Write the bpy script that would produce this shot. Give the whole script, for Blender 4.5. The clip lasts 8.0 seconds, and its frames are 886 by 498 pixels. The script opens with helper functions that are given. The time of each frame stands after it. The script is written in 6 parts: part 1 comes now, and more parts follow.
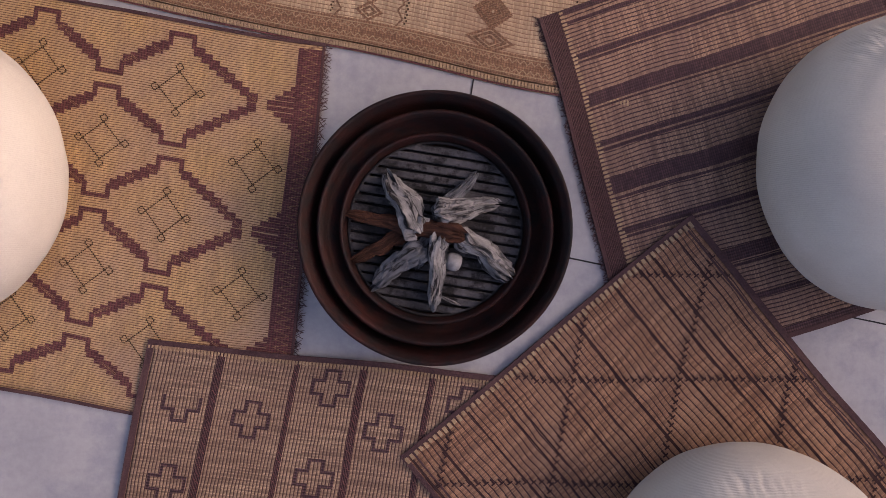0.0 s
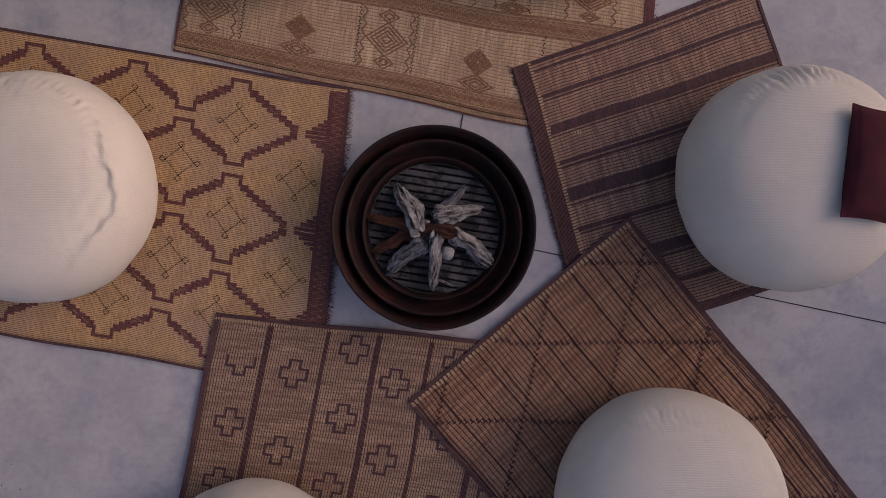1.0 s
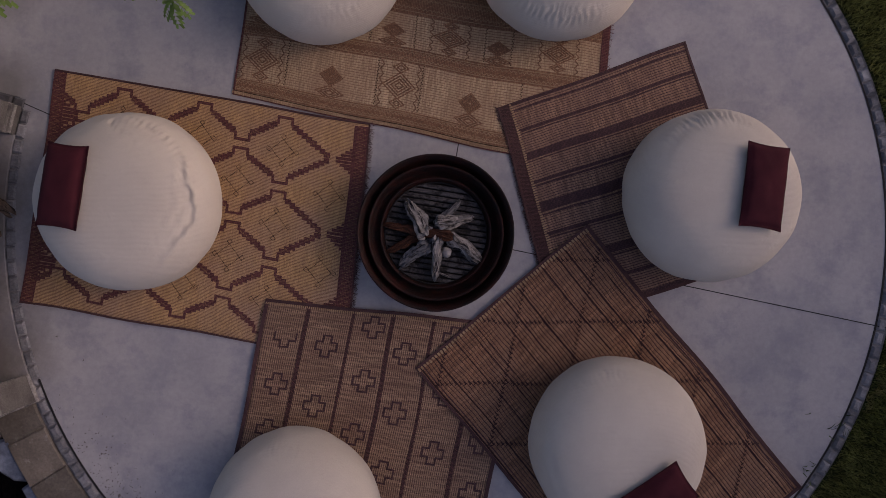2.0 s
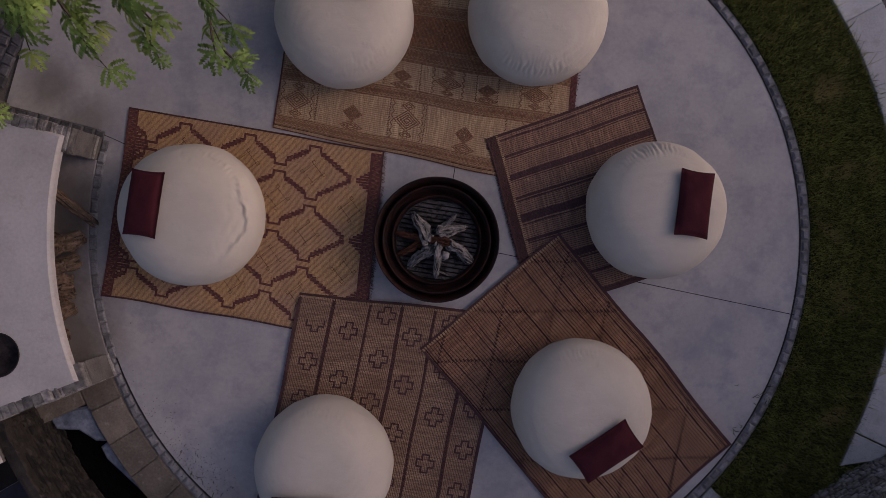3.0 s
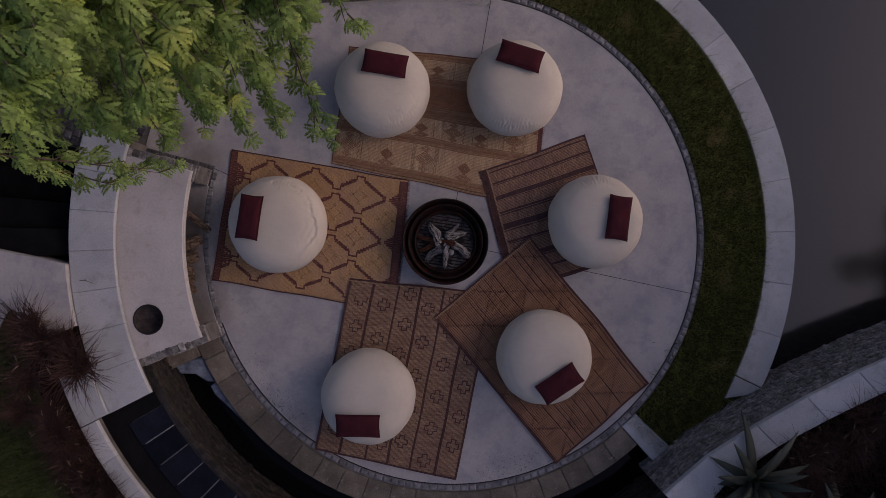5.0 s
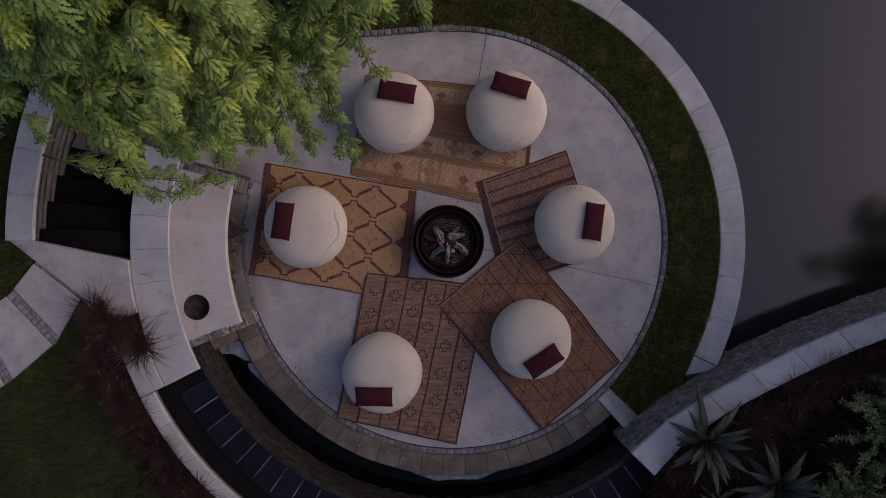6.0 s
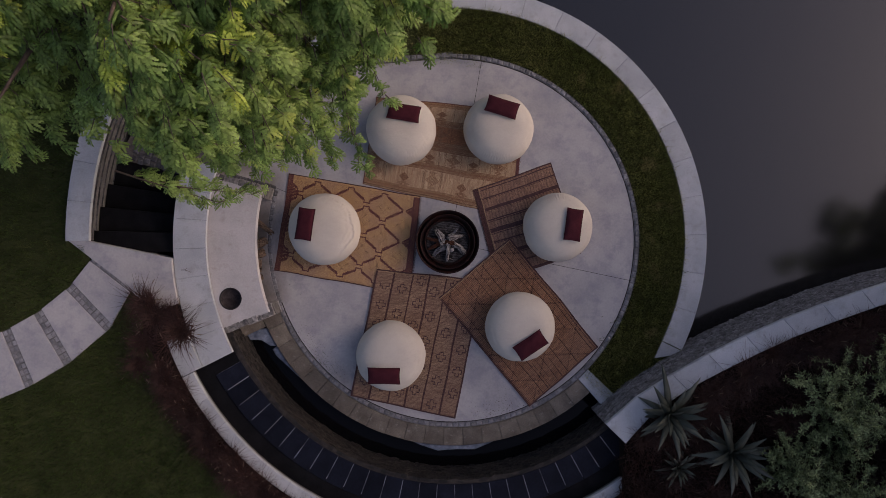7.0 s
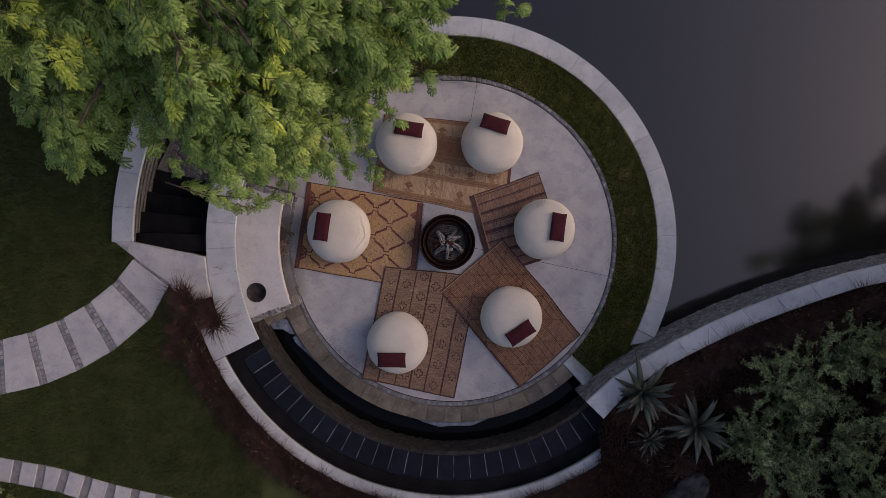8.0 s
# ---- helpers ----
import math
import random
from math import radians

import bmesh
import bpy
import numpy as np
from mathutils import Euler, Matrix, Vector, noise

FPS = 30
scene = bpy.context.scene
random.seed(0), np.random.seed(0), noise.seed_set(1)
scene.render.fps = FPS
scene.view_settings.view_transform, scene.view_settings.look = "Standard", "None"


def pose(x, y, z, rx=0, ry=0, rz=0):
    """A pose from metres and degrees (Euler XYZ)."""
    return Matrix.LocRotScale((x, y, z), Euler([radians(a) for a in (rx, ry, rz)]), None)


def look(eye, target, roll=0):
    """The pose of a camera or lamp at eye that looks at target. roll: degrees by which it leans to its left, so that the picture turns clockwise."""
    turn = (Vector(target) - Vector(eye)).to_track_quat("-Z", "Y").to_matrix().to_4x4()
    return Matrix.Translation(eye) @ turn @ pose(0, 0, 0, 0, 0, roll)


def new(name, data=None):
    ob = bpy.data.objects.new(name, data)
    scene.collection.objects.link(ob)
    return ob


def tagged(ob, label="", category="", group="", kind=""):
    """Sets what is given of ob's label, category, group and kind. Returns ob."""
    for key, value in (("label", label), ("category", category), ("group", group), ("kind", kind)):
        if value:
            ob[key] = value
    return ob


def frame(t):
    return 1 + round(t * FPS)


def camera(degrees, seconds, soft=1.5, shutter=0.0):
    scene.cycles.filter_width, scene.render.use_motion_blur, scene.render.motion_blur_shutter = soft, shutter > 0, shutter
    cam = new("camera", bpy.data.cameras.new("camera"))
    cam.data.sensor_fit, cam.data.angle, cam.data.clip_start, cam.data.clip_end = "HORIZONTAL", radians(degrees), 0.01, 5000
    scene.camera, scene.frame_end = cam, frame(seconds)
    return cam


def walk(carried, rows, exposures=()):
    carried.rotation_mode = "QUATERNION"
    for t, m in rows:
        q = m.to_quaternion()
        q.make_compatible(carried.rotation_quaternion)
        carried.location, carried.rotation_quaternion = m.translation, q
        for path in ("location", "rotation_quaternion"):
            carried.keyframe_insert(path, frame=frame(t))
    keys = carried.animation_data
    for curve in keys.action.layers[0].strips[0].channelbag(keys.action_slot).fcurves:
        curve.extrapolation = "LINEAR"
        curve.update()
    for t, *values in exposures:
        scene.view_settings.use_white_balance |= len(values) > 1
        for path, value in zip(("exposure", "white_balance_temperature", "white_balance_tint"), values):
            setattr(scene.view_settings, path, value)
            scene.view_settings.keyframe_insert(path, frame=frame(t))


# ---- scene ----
cam = camera(66.0, 8.0, soft=0.85)
# seconds, x, y, z, pitch off straight down, roll, yaw
PATH = [
    (0.0, 0.0413, -0.0643, 2.7131, 0.036, 0.145, 0.000),
    (0.5, 0.0513, -0.0837, 3.1354, 0.061, 0.146, -0.053),
    (1.0, 0.0618, -0.0931, 3.5564, 0.045, 0.180, -0.089),
    (1.5, 0.0660, -0.0963, 4.0369, 0.026, 0.215, -0.036),
    (3.0, 0.0735, -0.0649, 5.6497, 0.045, 0.174, -0.044),
    (3.5, 0.0493, -0.0538, 6.1997, 0.029, 0.137, 0.027),
    (4.0, 0.0283, -0.0548, 6.7906, -0.023, 0.118, 0.003),
    (4.5, 0.0049, -0.0618, 7.4448, -0.022, 0.051, 0.004),
    (6.0, -0.0497, -0.0833, 9.5495, -0.032, 0.037, 0.011),
    (6.5, -0.0689, -0.0901, 10.2579, -0.040, -0.007, 0.047),
    (7.0, -0.0795, -0.0920, 10.9649, -0.033, -0.076, 0.026),
    (7.5, -0.0816, -0.1009, 11.6823, 0.005, -0.051, -0.004),
    (8.0, -0.0966, -0.1010, 12.4000, -0.025, -0.119, -0.031),
]
EXPOSURES = [(0.0, 1.36, 6850, 30), (0.5, 1.02, 6850, 30), (1.0, 0.75, 6800, 30), (1.5, 0.48, 6720, 31), (3.0, 0.02, 6650, 32), (4.5, -0.12, 6600, 33), (6.5, 0.28, 6700, 28), (8.0, 0.61, 6820, 26)]
walk(cam, [(t, pose(x, y, z, a, b, c)) for t, x, y, z, a, b, c in PATH], EXPOSURES)

# ---- light: a dull evening sky ----
SUN_AZ, SUN_EL = 6.0, 29.0     # degrees from +x towards +y, and above the horizon
world = bpy.data.worlds.new("sky")
scene.world = world
world.use_nodes = True
wn = world.node_tree
sky = wn.nodes.new("ShaderNodeTexSky")
sky.sky_type, sky.sun_disc = "NISHITA", False
sky.sun_elevation, sky.sun_rotation = radians(SUN_EL), radians(90 - SUN_AZ)
sky.dust_density, sky.air_density = 4.0, 1.0
wn.links.new(sky.outputs[0], wn.nodes["Background"].inputs[0])
wn.nodes["Background"].inputs[1].default_value = 0.1
sun = new("sun", bpy.data.lights.new("sun", "SUN"))
sun.data.energy, sun.data.angle, sun.data.color = 0.18, radians(28), (1.0, 0.93, 0.86)
sun.matrix_world = look((0, 0, 30), (-math.cos(radians(SUN_AZ)) * 30 / math.tan(radians(SUN_EL)), -math.sin(radians(SUN_AZ)) * 30 / math.tan(radians(SUN_EL)), 0))

# ---- materials ----
def nodes_of(name):
    m = bpy.data.materials.new(name)
    m.use_nodes = True
    t = m.node_tree
    return m, t, t.nodes["Principled BSDF"]


def link(t, a, b):
    t.links.new(a, b)


def mathn(t, op, a, b=None):
    n = t.nodes.new("ShaderNodeMath")
    n.operation = op
    for i, v in enumerate((a, b)):
        if v is None:
            continue
        if isinstance(v, (int, float)):
            n.inputs[i].default_value = v
        else:
            link(t, v, n.inputs[i])
    return n.outputs[0]


def mixc(t, fac, a, b, mode="MIX"):
    n = t.nodes.new("ShaderNodeMix")
    n.data_type, n.blend_type = "RGBA", mode
    for i, v in ((0, fac), (6, a), (7, b)):
        if isinstance(v, (int, float)):
            n.inputs[i].default_value = v
        elif isinstance(v, tuple):
            n.inputs[i].default_value = (*v, 1)
        else:
            link(t, v, n.inputs[i])
    return n.outputs[2]


def noisen(t, vec, scale, detail=4, rough=0.55):
    n = t.nodes.new("ShaderNodeTexNoise")
    n.inputs["Scale"].default_value, n.inputs["Detail"].default_value, n.inputs["Roughness"].default_value = scale, detail, rough
    link(t, vec, n.inputs["Vector"])
    return n.outputs[0]


def ramp(t, fac, lo, hi):
    n = t.nodes.new("ShaderNodeMapRange")
    n.inputs[1].default_value, n.inputs[2].default_value = lo, hi
    link(t, fac, n.inputs[0])
    return n.outputs[0]


def bumpn(t, p, height, strength, dist=0.01):
    n = t.nodes.new("ShaderNodeBump")
    n.inputs["Strength"].default_value, n.inputs["Distance"].default_value = strength, dist
    link(t, height, n.inputs["Height"])
    link(t, n.outputs[0], p.inputs["Normal"])


def place(t):
    return t.nodes.new("ShaderNodeNewGeometry").outputs["Position"]


def surface(name, c1, c2, rough=0.85, scale=2.5, fine=45.0, bump=0.3, metal=0.0, rnd=0.0, stain=None, stain_at=(0.55, 0.7), spec=0.4, isle=0.0, grain=0.35):
    m, t, p = nodes_of(name)
    pos = place(t)
    big = noisen(t, pos, scale, 5)
    small = noisen(t, pos, fine, 6, 0.65)
    col = mixc(t, ramp(t, big, 0.32, 0.68), c1, c2)
    col = mixc(t, 1.0, col, mixc(t, ramp(t, small, 0.25, 0.75), (1 - grain,) * 3, (1 + grain * 0.6,) * 3), "MULTIPLY")
    if stain:
        col = mixc(t, ramp(t, noisen(t, pos, scale * 2.7, 6, 0.7), *stain_at), col, stain)
    for amount, kind in ((rnd, "ob"), (isle, "isle")):
        if amount:
            src = t.nodes.new("ShaderNodeObjectInfo").outputs["Random"] if kind == "ob" else t.nodes.new("ShaderNodeNewGeometry").outputs["Random Per Island"]
            col = mixc(t, 1.0, col, mixc(t, src, (1 - amount,) * 3, (1 + amount,) * 3), "MULTIPLY")
    link(t, col, p.inputs["Base Color"])
    p.inputs["Roughness"].default_value, p.inputs["Metallic"].default_value = rough, metal
    p.inputs["Specular IOR Level"].default_value = spec
    if bump:
        bumpn(t, p, mathn(t, "ADD", small, mathn(t, "MULTIPLY", big, 1.5)), bump)
    return m


def woven(name, axis, period, duty, light, dark, line, cross=0.004, fleck=0.3, fleck_len=0.03, gap=0.55, dust=None, dusty=0.5):
    """Reeds bound side by side: lines along one axis of the mat, in metres, with reeds of uneven colour between them."""
    m, t, p = nodes_of(name)
    uv = t.nodes.new("ShaderNodeTexCoord").outputs["UV"]
    sep = t.nodes.new("ShaderNodeSeparateXYZ")
    link(t, uv, sep.inputs[0])
    along, over = (sep.outputs[0], sep.outputs[1]) if axis == "u" else (sep.outputs[1], sep.outputs[0])
    wob = mathn(t, "MULTIPLY", mathn(t, "SUBTRACT", noisen(t, uv, 5.0, 3), 0.5), period * 1.2)
    k = mathn(t, "DIVIDE", mathn(t, "ADD", over, wob), period)
    f = mathn(t, "FRACT", k)
    reed = mathn(t, "FLOOR", k)
    wn1 = t.nodes.new("ShaderNodeTexWhiteNoise")
    wn1.noise_dimensions = "2D"
    comb = t.nodes.new("ShaderNodeCombineXYZ")
    straw = mathn(t, "FLOOR", mathn(t, "DIVIDE", along, cross))
    link(t, straw, comb.inputs[0])
    link(t, mathn(t, "FLOOR", mathn(t, "ADD", mathn(t, "DIVIDE", over, fleck_len), mathn(t, "MULTIPLY", straw, 0.618))), comb.inputs[1])
    link(t, comb.outputs[0], wn1.inputs["Vector"])
    stretch = t.nodes.new("ShaderNodeCombineXYZ")
    link(t, mathn(t, "MULTIPLY", along, 9.0), stretch.inputs[0])
    link(t, mathn(t, "MULTIPLY", over, 2.2), stretch.inputs[1])
    streak = noisen(t, stretch.outputs[0], 1.6, 6, 0.7)
    col = mixc(t, ramp(t, streak, 0.3, 0.7), dark, light)
    col = mixc(t, 1.0, col, mixc(t, wn1.outputs[0], (1 - fleck,) * 3, (1 + fleck * 0.7,) * 3), "MULTIPLY")
    ks = mathn(t, "FRACT", mathn(t, "DIVIDE", along, cross))
    col = mixc(t, mathn(t, "MULTIPLY", mathn(t, "LESS_THAN", ks, 0.35), gap), col, tuple(v * 0.5 for v in dark))
    if dust:
        col = mixc(t, mathn(t, "MULTIPLY", ramp(t, noisen(t, uv, 2.3, 5, 0.65), 0.4, 0.66), dusty), col, dust)
    mask = mathn(t, "LESS_THAN", f, duty)
    worn = ramp(t, noisen(t, uv, 40.0, 3), 0.2, 0.45)
    col = mixc(t, mathn(t, "MULTIPLY", mask, worn), col, line)
    link(t, col, p.inputs["Base Color"])
    p.inputs["Roughness"].default_value, p.inputs["Specular IOR Level"].default_value = 0.75, 0.25
    round_reed = mathn(t, "SINE", mathn(t, "MULTIPLY", f, math.pi))
    bumpn(t, p, mathn(t, "ADD", round_reed, mathn(t, "MULTIPLY", mathn(t, "LESS_THAN", ks, 0.3), -0.4)), 0.5, 0.004)
    return m



def dark_patches(m, spots):
    """Dark brown patches on a surface: x, y, radius and strength, with ragged edges."""
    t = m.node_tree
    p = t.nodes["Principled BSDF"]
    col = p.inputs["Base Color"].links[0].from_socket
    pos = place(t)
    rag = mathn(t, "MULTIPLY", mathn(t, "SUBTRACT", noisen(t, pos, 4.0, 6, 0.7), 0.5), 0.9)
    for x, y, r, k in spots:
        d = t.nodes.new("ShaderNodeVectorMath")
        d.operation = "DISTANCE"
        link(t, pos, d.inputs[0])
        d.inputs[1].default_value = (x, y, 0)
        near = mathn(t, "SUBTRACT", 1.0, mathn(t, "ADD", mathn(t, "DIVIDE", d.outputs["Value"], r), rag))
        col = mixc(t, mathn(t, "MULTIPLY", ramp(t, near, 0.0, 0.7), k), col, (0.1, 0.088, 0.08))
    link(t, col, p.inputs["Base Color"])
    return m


CONCRETE = surface("pale_concrete", (0.315, 0.31, 0.322), (0.425, 0.412, 0.408), 0.8, 1.5, 30, 0.08, stain=(0.24, 0.245, 0.28), stain_at=(0.48, 0.74), grain=0.12)
dark_patches(CONCRETE, [(-3.2, 1.3, 0.28, 0.6), (-2.82, 1.56, 0.2, 0.3), (-2.9, 0.98, 0.3, 0.5), (1.55, -2.2, 0.4, 0.35), (-1.7, -2.2, 0.35, 0.35), (-3.1, 0.35, 0.55, 0.8), (-3.15, -0.2, 0.5, 0.8), (-3.0, -0.75, 0.5, 0.8)])
PLASTER = surface("lime_plaster", (0.41, 0.395, 0.385), (0.5, 0.48, 0.47), 0.85, 2.4, 40, 0.1, stain=(0.34, 0.295, 0.27), stain_at=(0.54, 0.78), grain=0.12)
COPING = surface("cast_coping_stone", (0.35, 0.375, 0.4), (0.46, 0.48, 0.5), 0.8, 2.2, 60, 0.15, rnd=0.1, stain=(0.28, 0.285, 0.275), stain_at=(0.52, 0.76), grain=0.18)
COBBLE = surface("grey_cobble", (0.13, 0.13, 0.14), (0.25, 0.25, 0.26), 0.8, 9, 70, 0.5, rnd=0.3)
PATHCOBBLE = surface("path_cobble", (0.17, 0.17, 0.18), (0.31, 0.31, 0.32), 0.8, 9, 70, 0.5, rnd=0.25)
DARKCOBBLE = surface("dark_cobble", (0.06, 0.06, 0.07), (0.13, 0.13, 0.14), 0.65, 9, 70, 0.5, rnd=0.35)
MORTAR = surface("mortar", (0.09, 0.085, 0.08), (0.16, 0.15, 0.145), 0.95, 8, 90, 0.4)
PATHMORTAR = surface("path_mortar", (0.13, 0.128, 0.13), (0.22, 0.215, 0.215), 0.95, 8, 90, 0.4)
JOINT = surface("dark_joint", (0.015, 0.013, 0.014), (0.03, 0.028, 0.028), 0.95, 8, 90, 0.2)
SLATE = surface("stacked_slate", (0.08, 0.077, 0.078), (0.3, 0.285, 0.27), 0.7, 14, 80, 0.8, rnd=0.55)
ROCK = surface("rough_rock", (0.06, 0.06, 0.065), (0.17, 0.17, 0.18), 0.9, 7, 40, 0.9, isle=0.5, stain=(0.05, 0.05, 0.045), stain_at=(0.5, 0.65))
BOULDER = surface("dark_boulder", (0.02, 0.02, 0.022), (0.06, 0.06, 0.064), 0.9, 6, 40, 0.9, spec=0.1, stain=(0.02, 0.022, 0.018))
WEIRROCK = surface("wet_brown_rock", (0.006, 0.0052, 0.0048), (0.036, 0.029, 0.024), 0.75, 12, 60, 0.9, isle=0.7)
BANKROCK = surface("grey_bank_rock", (0.13, 0.125, 0.125), (0.28, 0.272, 0.27), 0.9, 7, 40, 0.9, isle=0.35, stain=(0.12, 0.115, 0.11), stain_at=(0.5, 0.65))
SANDSTONE = surface("brown_sandstone", (0.1, 0.085, 0.066), (0.19, 0.162, 0.13), 0.7, 4, 50, 0.4, rnd=0.22, stain=(0.28, 0.265, 0.24), stain_at=(0.58, 0.74))
BLACKSTONE = surface("black_basalt", (0.005, 0.005, 0.006), (0.012, 0.012, 0.0135), 0.85, 4, 60, 0.3, rnd=0.2, spec=0.06)
WETTILE = surface("wet_blue_slate", (0.0055, 0.0065, 0.0115), (0.0105, 0.0125, 0.021), 0.5, 5, 40, 0.15, rnd=0.3, spec=0.1)
# wet stone whose pale blue base colour holds the sky's reflection
WETLEDGE = surface("sky_sheen_ledge", (0.1, 0.125, 0.17), (0.26, 0.3, 0.37), 0.15, 6, 40, 0.3)
PALEJOINT = surface("pale_grout", (0.05, 0.05, 0.06), (0.36, 0.36, 0.38), 0.8, 4, 60, 0.2)
EARTH = surface("dark_earth", (0.007, 0.005, 0.004), (0.019, 0.0125, 0.0095), 0.95, 5, 30, 0.8, spec=0.08)
TURF = surface("turf_soil", (0.034, 0.044, 0.015), (0.062, 0.07, 0.027), 0.95, 3, 40, 0.8, spec=0.1)
def canvas_cloth():
    """Cream canvas: fine ribs of thread, faint soiling, soft pulls in the cloth."""
    m, t, p = nodes_of("cream_canvas")
    ob = t.nodes.new("ShaderNodeTexCoord").outputs["Object"]
    sep = t.nodes.new("ShaderNodeSeparateXYZ")
    link(t, ob, sep.inputs[0])
    rib = mathn(t, "SINE", mathn(t, "MULTIPLY", mathn(t, "ADD", sep.outputs[1], mathn(t, "MULTIPLY", noisen(t, ob, 3.0, 2), 0.02)), 900.0))
    slub = noisen(t, ob, 160.0, 4, 0.7)
    soil = noisen(t, ob, 2.6, 6, 0.65)
    col = mixc(t, ramp(t, soil, 0.35, 0.7), (0.555, 0.512, 0.442), (0.482, 0.44, 0.382))
    col = mixc(t, 1.0, col, mixc(t, ramp(t, slub, 0.25, 0.75), (0.92,) * 3, (1.04,) * 3), "MULTIPLY")
    link(t, col, p.inputs["Base Color"])
    p.inputs["Roughness"].default_value, p.inputs["Specular IOR Level"].default_value = 0.92, 0.2
    pulls = t.nodes.new("ShaderNodeMapping")
    pulls.inputs["Scale"].default_value = (4.0, 13.0, 7.0)
    link(t, ob, pulls.inputs[0])
    h = mathn(t, "ADD", mathn(t, "MULTIPLY", rib, 0.05), mathn(t, "ADD", mathn(t, "MULTIPLY", slub, 0.12), mathn(t, "ADD", noisen(t, pulls.outputs[0], 1.0, 5, 0.6), mathn(t, "MULTIPLY", ramp(t, noisen(t, ob, 9.0, 3), 0.56, 0.75), 0.5))))
    bumpn(t, p, h, 0.35, 0.012)
    return m


CANVAS = canvas_cloth()
MAROON = surface("maroon_cotton", (0.045, 0.0085, 0.014), (0.068, 0.0135, 0.02), 0.9, 8, 260, 0.2, spec=0.15, grain=0.25)
RUST = surface("rusted_iron", (0.0055, 0.0026, 0.0024), (0.034, 0.0082, 0.006), 0.6, 5, 60, 0.4, stain=(0.008, 0.005, 0.005), stain_at=(0.46, 0.62), spec=0.2)
SOOT = surface("sooty_iron", (0.01, 0.01, 0.011), (0.03, 0.026, 0.025), 0.7, 8, 60, 0.3, metal=0.3)
DUSTIRON = surface("dusty_iron", (0.016, 0.013, 0.0135), (0.06, 0.05, 0.05), 0.9, 9, 60, 0.3, spec=0.12)
ASHBAR = surface("ash_dusted_iron", (0.024, 0.021, 0.022), (0.09, 0.085, 0.088), 0.95, 4, 40, 0.8, stain=(0.014, 0.012, 0.012), stain_at=(0.48, 0.58))


def weathered(name, c1, c2, crack, crack_at):
    """Old wood with grain and cracks that run along it."""
    m, t, p = nodes_of(name)
    mp = t.nodes.new("ShaderNodeMapping")
    mp.inputs["Scale"].default_value = (9, 70, 1)
    link(t, t.nodes.new("ShaderNodeTexCoord").outputs["UV"], mp.inputs[0])
    grain = noisen(t, mp.outputs[0], 1.0, 6, 0.7)
    blot = noisen(t, place(t), 22.0, 4)
    col = mixc(t, ramp(t, grain, 0.3, 0.7), c1, c2)
    col = mixc(t, 1.0, col, mixc(t, ramp(t, blot, 0.3, 0.7), (0.6,) * 3, (1.15,) * 3), "MULTIPLY")
    col = mixc(t, ramp(t, grain, *crack_at), col, crack)
    link(t, col, p.inputs["Base Color"])
    p.inputs["Roughness"].default_value, p.inputs["Specular IOR Level"].default_value = 0.95, 0.2
    bumpn(t, p, grain, 1.0, 0.012)
    return m


ASHWOOD = weathered("ash_grey_wood", (0.085, 0.078, 0.078), (0.37, 0.345, 0.32), (0.02, 0.018, 0.018), (0.5, 0.41))
CHARWOOD = weathered("charred_wood", (0.04, 0.04, 0.044), (0.19, 0.19, 0.2), (0.012, 0.011, 0.011), (0.46, 0.38))
BROWNWOOD = weathered("brown_wood", (0.036, 0.015, 0.01), (0.095, 0.038, 0.022), (0.015, 0.008, 0.006), (0.4, 0.33))
BARK = surface("bark", (0.05, 0.035, 0.025), (0.12, 0.09, 0.07), 0.95, 8, 40, 0.9)
LEATHER = surface("purple_brown_leather", (0.06, 0.028, 0.03), (0.1, 0.05, 0.047), 0.8, 9, 120, 0.4, spec=0.25)
DARKRIB = surface("dark_bound_rib", (0.033, 0.015, 0.016), (0.062, 0.031, 0.027), 0.9, 9, 160, 0.2, spec=0.2)
THREAD = surface("brown_thread", (0.045, 0.025, 0.013), (0.08, 0.046, 0.024), 0.9, 20, 160, 0.2, spec=0.2)
STRAW = surface("pale_straw", (0.28, 0.18, 0.1), (0.44, 0.3, 0.17), 0.8, 20, 120, 0.2)
WINE = woven("wine_red_weave", "u", 0.0095, 0.18, (0.15, 0.048, 0.046), (0.088, 0.028, 0.03), (0.21, 0.105, 0.075), 0.011, 0.3, 0.012)
HIDE = woven("purple_brown_hide", "u", 0.012, 0.12, (0.11, 0.055, 0.055), (0.062, 0.03, 0.033), (0.035, 0.017, 0.018), 0.009, 0.25, 0.02)
DARKBORDER = woven("dark_purple_border", "v", 0.0065, 0.3, (0.078, 0.031, 0.033), (0.04, 0.018, 0.021), (0.105, 0.052, 0.044), 0.007, 0.45, 0.012)
TANFIGURE = woven("tan_figure", "u", 0.006, 0.3, (0.29, 0.165, 0.093), (0.2, 0.105, 0.058), (0.14, 0.07, 0.04), 0.006, 0.35, 0.012)
RUSSETWEAVE = woven("russet_weave", "v", 0.011, 0.3, (0.42, 0.205, 0.105), (0.29, 0.125, 0.062), (0.17, 0.07, 0.038), 0.009, 0.35, 0.012)
BROWNWEAVE = woven("brown_weave", "v", 0.011, 0.3, (0.36, 0.205, 0.115), (0.24, 0.12, 0.065), (0.15, 0.07, 0.04), 0.009, 0.35, 0.012)
REED_A = woven("golden_reed", "u", 0.0095, 0.31, (0.63, 0.4, 0.185), (0.45, 0.265, 0.118), (0.15, 0.072, 0.04), 0.0045, 0.2, 0.05, 0.2, (0.42, 0.275, 0.19), 0.8)
